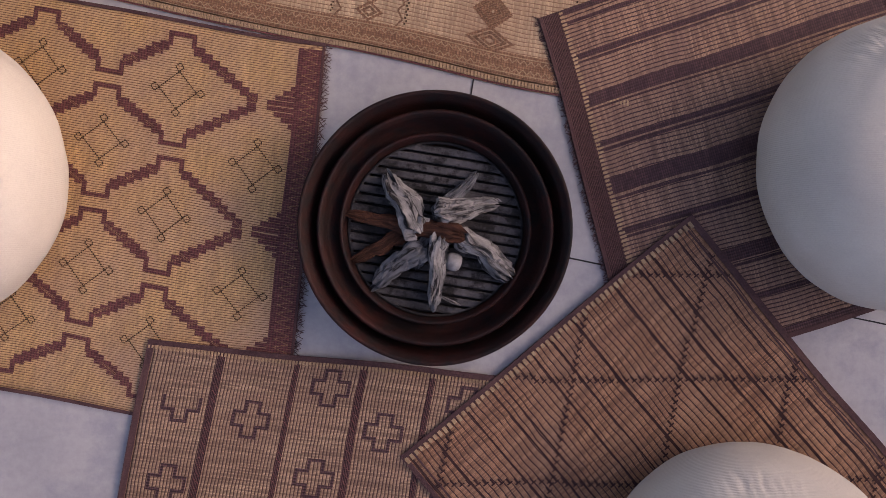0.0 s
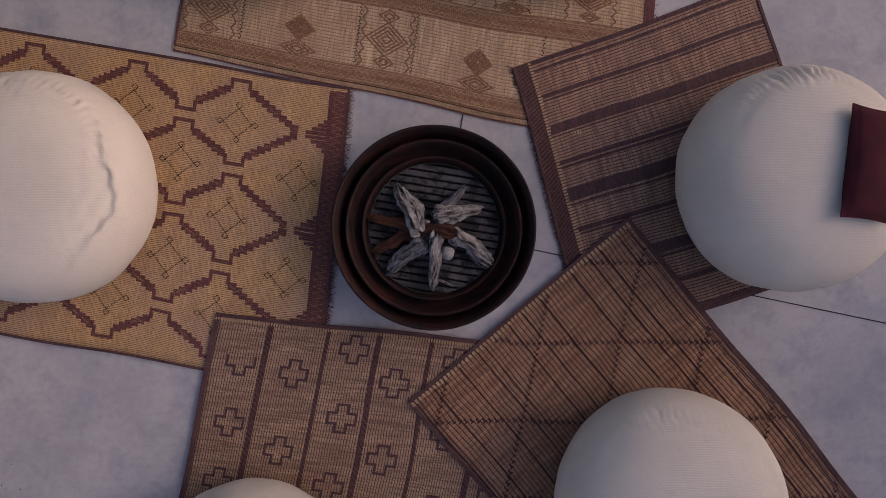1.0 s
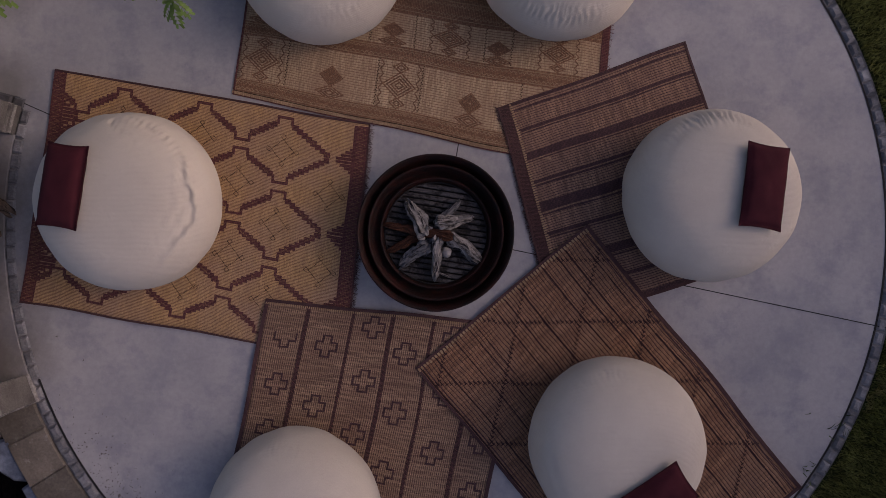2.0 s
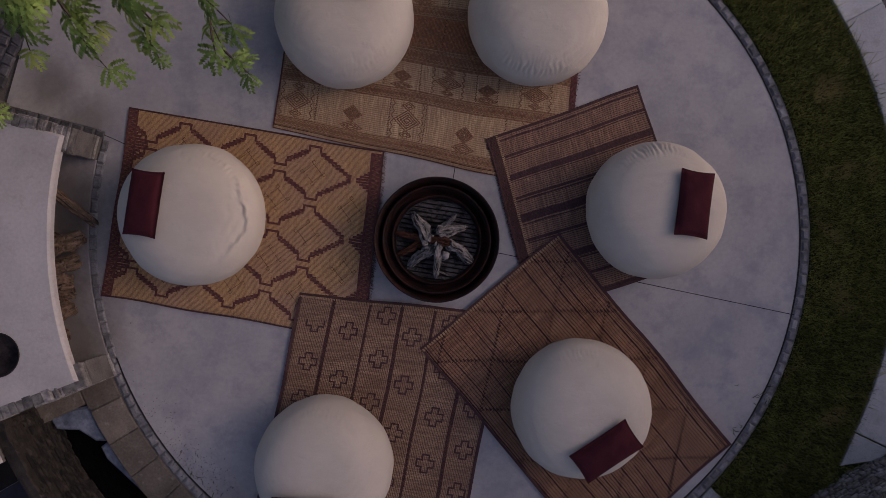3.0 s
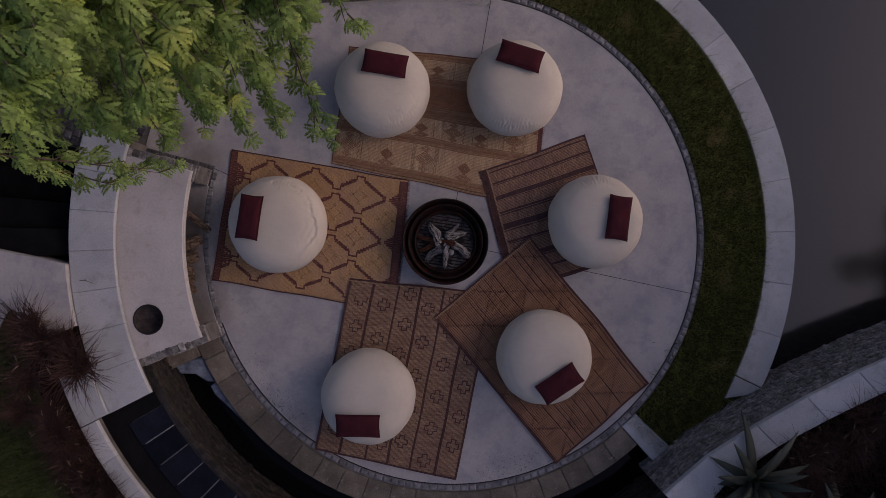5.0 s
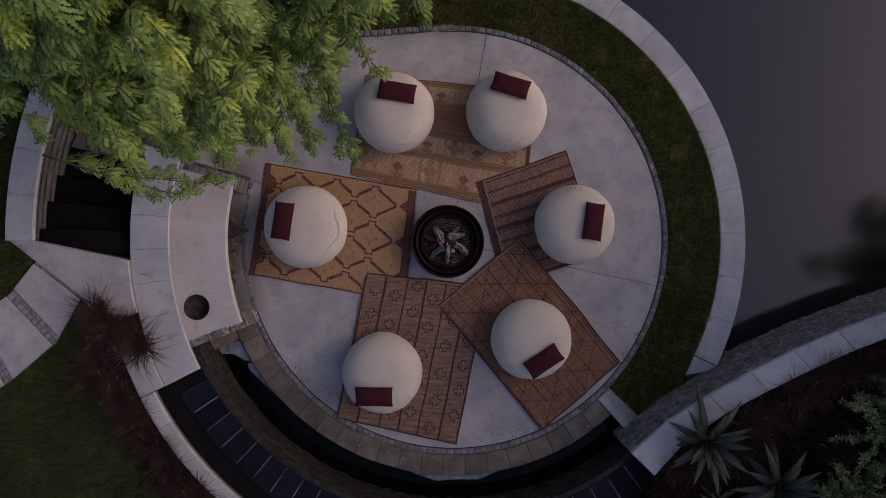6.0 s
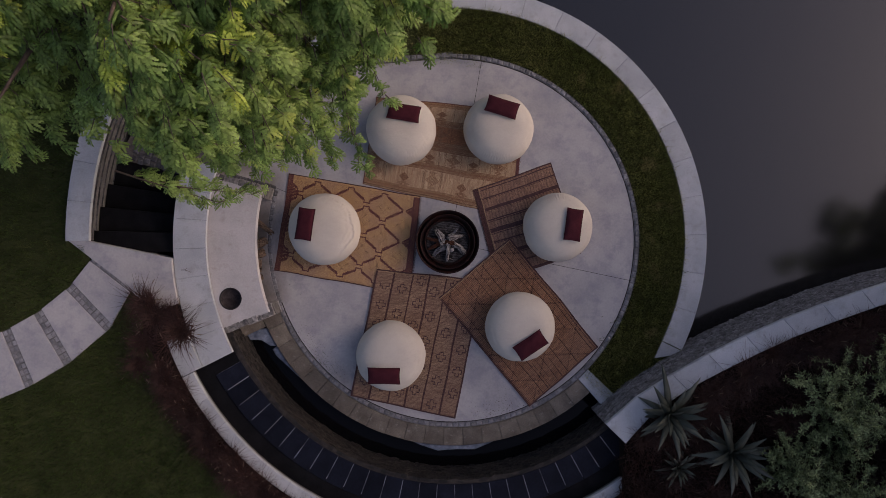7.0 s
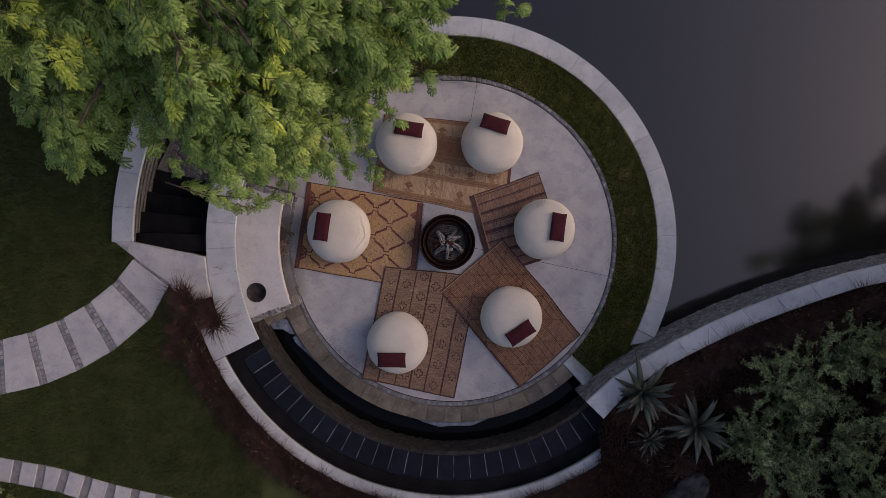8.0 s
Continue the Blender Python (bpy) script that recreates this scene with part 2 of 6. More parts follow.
REED_B = woven("straw_reed", "v", 0.0138, 0.28, (0.4, 0.27, 0.17), (0.25, 0.152, 0.1), (0.085, 0.042, 0.038), 0.0055, 0.42, 0.12, 0.55, (0.2, 0.11, 0.072), 0.45)
REED_C = woven("russet_reed", "v", 0.0235, 0.2, (0.36, 0.196, 0.108), (0.2, 0.094, 0.053), (0.06, 0.028, 0.027), 0.0052, 0.45, 0.1, 0.6, (0.28, 0.165, 0.105), 0.6)
REED_D = woven("umber_reed", "u", 0.0165, 0.27, (0.39, 0.238, 0.148), (0.22, 0.124, 0.088), (0.06, 0.03, 0.033), 0.006, 0.38, 0.09, 0.5, (0.2, 0.122, 0.092), 0.7)
REED_E = woven("pale_reed", "u", 0.0165, 0.2, (0.56, 0.41, 0.25), (0.41, 0.27, 0.162), (0.22, 0.115, 0.07), 0.005, 0.32, 0.1, 0.4, (0.36, 0.225, 0.138), 0.6)


def foliage(name, c1, c2, tip=None, through_it=0.35, rough=0.55, vary=0.45, patch=0.0):
    m, t, p = nodes_of(name)
    geo = t.nodes.new("ShaderNodeNewGeometry")
    n = noisen(t, geo.outputs["Position"], 1.1, 4)
    col = mixc(t, ramp(t, n, 0.3, 0.7), c1, c2)
    col = mixc(t, 1.0, col, mixc(t, geo.outputs["Random Per Island"], (1 - vary,) * 3, (1 + vary,) * 3), "MULTIPLY")
    if patch:
        col = mixc(t, 1.0, col, mixc(t, ramp(t, noisen(t, geo.outputs["Position"], 7.0, 5, 0.7), 0.3, 0.7), (1 - patch,) * 3, (1 + patch,) * 3), "MULTIPLY")
    if tip:
        col = mixc(t, ramp(t, noisen(t, geo.outputs["Position"], 2.6, 3), 0.59, 0.72), col, tip)
    link(t, col, p.inputs["Base Color"])
    p.inputs["Roughness"].default_value, p.inputs["Specular IOR Level"].default_value = rough, 0.3
    tr = t.nodes.new("ShaderNodeBsdfTranslucent")
    link(t, col, tr.inputs[0])
    mx = t.nodes.new("ShaderNodeMixShader")
    mx.inputs[0].default_value = through_it
    link(t, p.outputs[0], mx.inputs[1])
    link(t, tr.outputs[0], mx.inputs[2])
    link(t, mx.outputs[0], t.nodes["Material Output"].inputs[0])
    return m


LEAF = foliage("fern_leaf", (0.112, 0.202, 0.045), (0.255, 0.365, 0.09), (0.43, 0.5, 0.105), 0.3, 0.5, 0.4, 0.3)
# lighter copy of LEAF: skylight on the crown's top put into the colour
TOPLITLEAF = foliage("toplit_fern_leaf", (0.3, 0.42, 0.07), (0.5, 0.58, 0.09), (0.66, 0.64, 0.1), 0.35, 0.5, 0.3)
RINGBLADE = foliage("dry_lawn_blade", (0.145, 0.175, 0.05), (0.25, 0.26, 0.09), (0.4, 0.35, 0.16), 0.45, 0.55, 0.8, 0.45)
BLADE = foliage("lawn_blade", (0.09, 0.125, 0.032), (0.165, 0.19, 0.055), (0.26, 0.24, 0.095), 0.4, 0.55, 0.8, 0.5)
BLADE = foliage("lawn_blade", (0.028, 0.055, 0.01), (0.06, 0.085, 0.019), (0.12, 0.13, 0.04), 0.35, 0.55, 0.75, 0.5)
REDGRASS = foliage("dark_red_grass", (0.03, 0.0145, 0.012), (0.07, 0.032, 0.024), None, 0.2)
SEED = foliage("pale_seed_head", (0.11, 0.075, 0.05), (0.21, 0.155, 0.11), None, 0.2)
AGAVE = foliage("agave_leaf", (0.045, 0.055, 0.042), (0.12, 0.13, 0.1), None, 0.05, 0.5)
SAGE = foliage("grey_green_leaf", (0.11, 0.15, 0.06), (0.28, 0.33, 0.15), None, 0.25, 0.55, 0.65, 0.5)


def water_of(name, colour, rough, ior, ripple):
    m, t, p = nodes_of(name)
    pos = place(t)
    col = mixc(t, ramp(t, noisen(t, pos, 0.35, 3), 0.3, 0.7), tuple(v * 0.75 for v in colour), colour)
    link(t, col, p.inputs["Base Color"])
    p.inputs["Roughness"].default_value, p.inputs["IOR"].default_value = rough, ior
    bumpn(t, p, noisen(t, pos, 2.2, 2), ripple, 0.02)
    return m


POND = water_of("murky_pond_water", (0.011, 0.0105, 0.011), 0.11, 1.74, 0.05)
RILL = water_of("black_rill_water", (0.004, 0.004, 0.005), 0.06, 1.25, 0.1)

# ---- mesh helpers ----
CC = (0.09, 0.04)      # the middle of the round terrace


def polar(r, a, c=CC):
    return (c[0] + r * math.cos(radians(a)), c[1] + r * math.sin(radians(a)))


def mesh_of(name, verts, faces, material=None, smooth=False, uvs=None):
    me = bpy.data.meshes.new(name)
    me.from_pydata(verts, [], faces)
    if material:
        me.materials.append(material)
    if smooth:
        me.polygons.foreach_set("use_smooth", [True] * len(me.polygons))
    if uvs is not None:
        layer = me.uv_layers.new(name="UVMap")
        idx = np.empty(len(me.loops), dtype=np.int32)
        me.loops.foreach_get("vertex_index", idx)
        layer.data.foreach_set("uv", np.asarray(uvs, dtype=np.float32)[idx].ravel())
    me.update()
    return me


def thing(name, label, category, group="", kind="", at=None):
    ob = tagged(new(name), label, category, group, kind)
    if at is not None:
        ob.matrix_world = at
    return ob


def part(name, me, parent, label=""):
    ob = new(name, me)
    ob.parent = parent
    return tagged(ob, label)


def solo(name, me, label, category, group="", kind=""):
    return tagged(new(name, me), label, category, group, kind)


def inset(poly, d):
    n, out = len(poly), []
    for i in range(n):
        a, b, c = Vector(poly[i - 1]), Vector(poly[i]), Vector(poly[(i + 1) % n])
        e1, e2 = (b - a).normalized(), (c - b).normalized()
        n1, n2 = Vector((-e1.y, e1.x)), Vector((-e2.y, e2.x))
        h = (n1 + n2)
        h = h / max(h.dot(h) / 2, 0.3)
        out.append(tuple(b + h * d))
    return out


def ccw(poly):
    s = sum(poly[i - 1][0] * poly[i][1] - poly[i][0] * poly[i - 1][1] for i in range(len(poly)))
    return poly if s > 0 else poly[::-1]


def prism(poly, z0, z1, ch=0.006):
    """An upright block over a plan, its top edge chamfered."""
    poly = ccw(poly)
    n = len(poly)
    v = [(*p, z0) for p in poly] + [(*p, z1 - ch) for p in poly] + [(*p, z1) for p in inset(poly, ch)]
    f = [tuple(range(2 * n, 3 * n)), tuple(range(n - 1, -1, -1))]
    for k in (0, n):
        f += [(k + i, k + (i + 1) % n, k + n + (i + 1) % n, k + n + i) for i in range(n)]
    return v, f


def sector(r0, r1, a0, a1, n=1, c=CC):
    return [polar(r1, a0 + (a1 - a0) * i / n, c) for i in range(n + 1)] + [polar(r0, a1 - (a1 - a0) * i / n, c) for i in range(n + 1)]


def joined(pieces):
    v, f = [], []
    for pv, pf in pieces:
        k = len(v)
        v += pv
        f += [tuple(i + k for i in q) for q in pf]
    return v, f


def lathe(profile, n=64, wob=0.0, seed=0):
    v, f = [], []
    for k, (r, z) in enumerate(profile):
        for i in range(n):
            a = 2 * math.pi * i / n
            q = 1 + wob * noise.noise(Vector((math.cos(a) * 1.5 + seed, math.sin(a) * 1.5, z * 2)))
            v.append((r * q * math.cos(a), r * q * math.sin(a), z))
    for k in range(len(profile) - 1):
        f += [(k * n + i, k * n + (i + 1) % n, (k + 1) * n + (i + 1) % n, (k + 1) * n + i) for i in range(n)]
    return v, f


def tube(points, radii, n=8, rough=0.0, seed=0.0, caps=True):
    v, f = [], []
    for k, (p, r) in enumerate(zip(points, radii)):
        p = Vector(p)
        d = (Vector(points[min(k + 1, len(points) - 1)]) - Vector(points[max(k - 1, 0)])).normalized()
        s = d.cross(Vector((0.02, 0.03, 1)) if abs(d.z) < 0.95 else Vector((1, 0, 0))).normalized()
        u = s.cross(d)
        for i in range(n):
            a = 2 * math.pi * i / n
            q = p + (s * math.cos(a) + u * math.sin(a)) * r
            if rough:
                q += (q - p) * rough * noise.noise(q * 14 + Vector((seed, seed * 2, 0))) * 2
            v.append(tuple(q))
    for k in range(len(points) - 1):
        f += [(k * n + i, k * n + (i + 1) % n, (k + 1) * n + (i + 1) % n, (k + 1) * n + i) for i in range(n)]
    if caps:
        f += [tuple(range(n - 1, -1, -1)), tuple(range((len(points) - 1) * n, len(points) * n))]
    return v, f

# ---- the ground, the terrace and its walls ----
R = 2.92               # the terrace's radius
rng = random.Random(7)


def flat(poly, z, depth=0.3):
    poly = ccw(poly)
    n = len(poly)
    v = [(*p, z) for p in poly] + [(*p, z - depth) for p in poly]
    return v, [tuple(range(n))] + [(i, n + i, n + (i + 1) % n, (i + 1) % n) for i in range(n)]


def setting(name, geometry, material, label, category, smooth=False):
    return solo(name, mesh_of(name, *geometry, material, smooth), label, category, kind="structure")


def wide_ground():
    ring = [(1500 * math.cos(radians(a)), 1500 * math.sin(radians(a))) for a in range(0, 360, 10)]
    setting("ground", flat(ring, -1.6), EARTH, "dark bare earth that carries the whole garden", "ground")
    setting("water", flat([(-30, -12), (60, -12), (60, 60), (-30, 60)], -0.32, 0.5), POND, "still murky pond water that mirrors the dull sky", "water")
    lawn = sector(5.02, 60, 205, 262, 24)
    setting("lawn_west", flat(lawn, 0.58, 2), TURF, "dark green mown lawn beside the curved path", "lawn")
    setting("lawn_north", flat(sector(5.83, 60, 128, 205, 16), 0.578, 2), TURF, "dark green lawn beyond the steps under the tree", "lawn")
    setting("bed_south", flat(sector(4.6, 5.1, 200, 318, 40), 0.562, 2), EARTH, "dark planted bed of earth along the curved wall", "flower bed")
    setting("bed_corner", flat(sector(4.3, 4.98, 184.5, 206.5, 8), 0.566, 2), EARTH, "dark earth bed between path and wall", "flower bed")
    setting("lawn_corner_west", flat(sector(5.545, 5.9, 180.3, 185.5, 4), 0.5695, 2), TURF, "dark green lawn at the head of the steps", "lawn")
    setting("lawn_corner_south", flat(sector(4.9, 5.9, 184.5, 206.5, 8), 0.57, 2), TURF, "dark green lawn between path and bed", "lawn")
    setting("bed_far", flat(sector(5.04, 60, 251, 312, 20), 0.574, 2), EARTH, "dark earth bed with low planting", "flower bed")


wide_ground()

outline = [polar(R, a) for a in range(200, 441, 4)]
outline += [(0.05, 2.975), (-0.52, 2.92), (-1.0, 2.88), (-1.55, 2.86), (-2.3, 2.87), (-3.15, 2.9), (-3.42, 1.68), (-3.57, 1.14), (-2.78, 0.93)]
outline += [polar(R, a) for a in range(166, 200, 4)]
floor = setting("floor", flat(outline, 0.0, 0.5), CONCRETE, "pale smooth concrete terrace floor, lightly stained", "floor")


def joint(name, a, b, w=0.006):
    d = (Vector(b) - Vector(a)).normalized()
    s = Vector((-d.y, d.x)) * w / 2
    poly = [tuple(Vector(a) - s), tuple(Vector(b) - s), tuple(Vector(b) + s), tuple(Vector(a) + s)]
    part(name, mesh_of(name, *flat(poly, 0.0022, 0.02), JOINT), floor, "dark expansion joint")


joint("floor_joint", (0.128, 0.45), (0.56, 2.97))
joint("floor_joint", (0.45, -0.08), (3.02, -0.62))
joint("floor_joint", (-0.5, -0.1), (-2.78, 0.9))

part("edge_joint", mesh_of("edge_joint", *flat(sector(R - 0.008, R + 0.004, -160, 94, 90), 0.003, 0.02), JOINT), floor, "dark joint along the cobble edging")
lawn_ring = setting("lawn_ring", flat(sector(R + 0.08, 3.76, -46, 100, 60), -0.015, 1), TURF, "ring of dark green grass round the terrace", "lawn")
wedge = [polar(R + 0.3, -47), polar(3.8, -47), (2.9, -2.32), (3.4, -2.02), (3.9, -1.74), polar(3.74, -24)]
setting("lawn_corner", flat(wedge, -0.019, 1), TURF, "corner of dark green grass beside the rock wall", "lawn")
north = [polar(3.76, a) for a in range(98, 140, 4)] + [(-3.3, 2.85), (-2.3, 2.8), (-1.55, 2.8), (-0.52, 2.85), (0.0, 2.88), polar(2.8, 80), polar(3.1, 80)]
setting("lawn_verge", flat(north, -0.017, 1), TURF, "dark grass verge under the tree beside the terrace", "lawn")

# the wall and coping towards the pond
pond_wall = setting("wall_pond", prism(sector(3.76, 4.04, -26.0, 136, 80), -1.5, -0.04), PATHMORTAR, "curved retaining wall at the pond's edge", "wall")
# the seat's back wall, and the outer wall of the water garden
back_wall = setting("wall_back", prism(sector(3.8, 4.25, 163, 207, 24), -0.6, 0.49), MORTAR, "curved wall behind the plastered seat", "wall")
outer_wall = setting("wall_outer", prism(sector(4.46, 4.6, 207, 312, 60), -1.2, 0.52), MORTAR, "curved outer wall of the water garden", "wall")
stair_wall = setting("wall_stair", prism(sector(5.54, 5.83, 138, 180.0, 16), -0.6, 0.58), MORTAR, "stone wall along the sunken steps", "wall")

# the water garden
pool_bed = setting("pool_bed", prism(sector(3.73, 4.46, 206.5, 313, 60), -0.9, 0.425), BLACKSTONE, "black shallow upper basin of the water feature", "pool")
setting("channel_bed", prism(sector(3.26, 3.74, 203, 314, 60), -0.9, -0.45), BLACKSTONE, "black bed of the curved rill", "pool")
setting("rill_water", flat(sector(3.27, 3.72, 204, 313.4, 60), -0.17, 0.02), RILL, "black still water in the curved rill", "water")


def along(line, s):
    """The point and the way at a distance s along a plan polyline."""
    for a, b in zip(line, line[1:]):
        a, b = Vector(a), Vector(b)
        n = (b - a).length
        if s <= n or b == Vector(line[-1]):
            d = (b - a) / n
            return a + d * s, d
        s -= n


def length_of(line):
    return sum((Vector(b) - Vector(a)).length for a, b in zip(line, line[1:]))


def rubble(line, z0, z1, row, size, depth, seed, lean=0.0):
    """Courses of uneven stones along a plan line, which stand out to the line's left."""
    r = random.Random(seed)
    total, pieces, z = length_of(line), [], z0
    while z < z1 - row * 0.3:
        h = min(row * r.uniform(0.75, 1.3), z1 - z)
        s = -r.uniform(0, size)
        while s < total:
            w = size * r.uniform(0.5, 1.5)
            a, b = max(s, 0), min(s + w, total)
            if b - a > size * 0.2:
                (p, d), (q, e) = along(line, a + 0.004), along(line, b - 0.004)
                out = depth * r.uniform(0.35, 1.25)
                k = lean * (1 - (z - z0) / (z1 - z0))
                v = []
                for pt, dd in ((p, d), (q, e)):
                    nrm = Vector((-dd.y, dd.x))
                    for zz in (z + 0.004, z + h - 0.004):
                        v.append((*(pt - nrm * 0.03), zz))
                        edge = pt + nrm * (out * r.uniform(0.6, 1) + k)
                        v.append((*edge, zz + r.uniform(-0.12, 0.12) * h))
                mid, dm = along(line, (a + b) / 2)
                v.append((*(mid + Vector((-dm.y, dm.x)) * (out * 1.25 + k)), z + h * r.uniform(0.35, 0.65)))
                f = [(0, 1, 3, 2), (4, 6, 7, 5), (2, 3, 7, 6), (0, 4, 5, 1), (1, 5, 8), (5, 7, 8), (7, 3, 8), (3, 1, 8)]
                pieces.append((v, f))
            s += w
        z += h
    return joined(pieces)


def arc(r, a0, a1, n=30):
    return [polar(r, a0 + (a1 - a0) * i / n) for i in range(n + 1)]


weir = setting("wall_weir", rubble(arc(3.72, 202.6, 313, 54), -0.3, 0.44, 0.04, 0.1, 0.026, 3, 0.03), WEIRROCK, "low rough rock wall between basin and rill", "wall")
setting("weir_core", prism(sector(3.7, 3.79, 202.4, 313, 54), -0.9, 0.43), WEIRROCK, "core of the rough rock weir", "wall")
stair_face = setting("stair_rock", rubble(arc(5.55, 180.4, 150, 20), 0.0, 0.58, 0.12, 0.2, 0.05, 5), ROCK, "rough rock face beside the dark steps", "wall")

# the rock wall by the pond and the planted bank behind it
bank_in = [(2.36, -2.71), (2.87, -2.27), (3.45, -1.91), (4.12, -1.54), (4.89, -1.19), (5.85, -0.82), (6.82, -0.51), (8.2, -0.2), (11.0, 0.1), (30.0, 1.0)]
bank_out = [(2.66, -3.0), (3.08, -2.54), (3.64, -2.16), (4.41, -1.76), (5.2, -1.4), (6.1, -1.06), (7.0, -0.77), (8.3, -0.5), (11.0, -0.25), (30.0, 0.6)]
bank_wall = setting("wall_bank", prism(bank_in + bank_out[::-1], -1.5, 0.73), MORTAR, "curved rock retaining wall beside the pond", "wall")
setting("bank_rock", rubble(bank_in[:9], -0.6, 0.73, 0.035, 0.055, 0.022, 9), BANKROCK, "rough grey rock face above the water", "wall")
setting("bed_bank", flat(bank_out + [(60, -1), (60, -60), (3.0, -60), (2.66, -4.2)], 0.7, 2.2), EARTH, "planted bank of dark earth behind the rock wall", "flower bed")

# the sunken steps and the landing
for k in range(4):
    a1 = 182.4 - 3.9 * k
    step = setting("step", prism(sector(4.27, 5.54, a1 - 3.9 if k < 3 else a1 - 4.4, a1, 4), -0.3, 0.45 - 0.15 * k, 0.012), BLACKSTONE, "black basalt step of the sunken stair", "step")
    tagged(step, group="steps of the sunken stair")
landing_base = setting("landing", flat([polar(5.54, 167), polar(5.54, 140), (-3.1, 2.95), (-3.43, 1.66), (-3.58, 1.13), polar(4.27, 163), polar(4.27, 167)], -0.02, 0.4), MORTAR, "cobbled landing at the foot of the steps", "pavement")
setting("landing_top", prism([(-5.8, 0.06), (-5.42, 0.015), polar(4.288, 183.7), polar(4.288, 187), polar(4.288, 190), polar(4.288, 193), (-4.5, -1.1), (-4.84, -0.68), (-5.41, -0.245)], 0.2, 0.605, 0.008), CONCRETE, "pale concrete landing at the head of the steps", "pavement")


# ---- the plastered seat ----
def plastered_seat():
    seat = thing("bench", "curved plastered garden bench with a log niche", "bench", kind="")
    top = part("seat", mesh_of("seat", *prism(sector(3.03, 3.8, 165.3, 201.4, 24), 0.4, 0.47, 0.018), PLASTER), seat, "pale smooth plaster seat top")
    drill = new("drill", mesh_of("drill", *prism([(-3.332 + 0.16 * math.cos(k * math.pi / 24), -0.865 + 0.16 * math.sin(k * math.pi / 24)) for k in range(48)], 0.3, 0.6)))
    cut = top.modifiers.new("hole", "BOOLEAN")
    cut.object, cut.operation, cut.solver = drill, "DIFFERENCE", "EXACT"
    bpy.context.view_layer.update()
    holed = bpy.data.meshes.new_from_object(top.evaluated_get(bpy.context.evaluated_depsgraph_get()))
    top.modifiers.clear()
    top.data = holed
    bpy.data.objects.remove(drill)
    part("base", mesh_of("base", *prism(sector(3.4, 3.79, 165.5, 201.2, 24), -0.1, 0.402), PLASTER), seat)
    for a0, a1 in ((163.9, 167.6), (199.0, 202.6)):
        part("pier", mesh_of("pier", *prism(sector(2.975, 3.41, a0, a1, 2), -0.1, 0.36), MORTAR), seat, "stone pier beside the log niche")
    part("niche_floor", mesh_of("niche_floor", *prism(sector(2.97, 3.42, 167.6, 199.0, 16), -0.1, 0.012), CONCRETE), seat, "stained concrete floor of the niche")
    return seat


bench = plastered_seat()


# ---- poufs and cushions ----
def pouf_mesh(seed, pleat, slackness, depth):
    """A filled canvas ball pressed flat, with gathered folds towards one side."""
    rows, n, v, f = 60, 280, [], []
    for k in range(rows + 1):
        ph = math.pi * k / rows - math.pi / 2
        cz, cr = math.sin(ph), math.cos(ph)
        z = 0.365 * cz ** 0.86 if cz > 0 else -0.205 * (-cz) ** 0.86
        r = 0.548 * abs(cr) ** 0.66
        for i in range(n):
            a = 2 * math.pi * i / n
            p = Vector((cr * math.cos(a), cr * math.sin(a), cz))
            d = 1 + 0.026 * noise.noise(p * 1.3 + Vector((seed * 3.1, 0, 0))) + 0.012 * noise.noise(p * 4 + Vector((seed, 5, 0)))
            off = (a - radians(pleat) + math.pi) % (2 * math.pi) - math.pi
            g = math.exp(-(off / 0.5) ** 2) * math.exp(-((ph - 0.62) / 0.2) ** 2)
            fold = depth * g * math.sin(off * 78 + 7.0 * noise.noise(p * 6 + Vector((seed, 0, 0)))) 
            near = math.exp(-((off - 0.25) / 0.8) ** 2) * math.exp(-((ph - 0.7) / 0.28) ** 2)
            crease = 0.016 * slackness * near * math.exp(-(noise.noise(p * 3.0 + Vector((seed * 7, 1, 2))) / 0.06) ** 2)
            slack = crease + 0.012 * math.exp(-((ph - 0.75) / 0.16) ** 2) * max(0, noise.noise(Vector((p.x * 3 + seed, p.y * 3, ph * 6))))
            if slackness > 0.9 and cz > 0:
                rho, b = r * d, (a + math.pi) % (2 * math.pi) - math.pi
                band = math.exp(-((b + 0.2) / 0.72) ** 4)
                for c, k1 in ((0.468, 0.021), (0.425, 0.009), (0.38, 0.006)):
                    mid = c + 0.016 * math.sin(7.0 * b + c * 20) + 0.022 * noise.noise(Vector((b * 6, c * 30, seed)))
                    slack -= band * k1 * (math.exp(-((rho - mid) / 0.012) ** 2) - 0.6 * math.exp(-((rho - mid + 0.024) / 0.014) ** 2))
            zz = 0.205 + z * (1 + 0.02 * noise.noise(p * 2 + Vector((0, seed, 0))))
            v.append((r * d * math.cos(a) * (1 + fold), r * d * math.sin(a) * (1 + fold), max(0.0, zz + fold * 0.8 - slack)))
    for k in range(rows):
        f += [(k * n + i, k * n + (i + 1) % n, (k + 1) * n + (i + 1) % n, (k + 1) * n + i) for i in range(n)]
    return mesh_of("pouf", v, f, CANVAS, True)


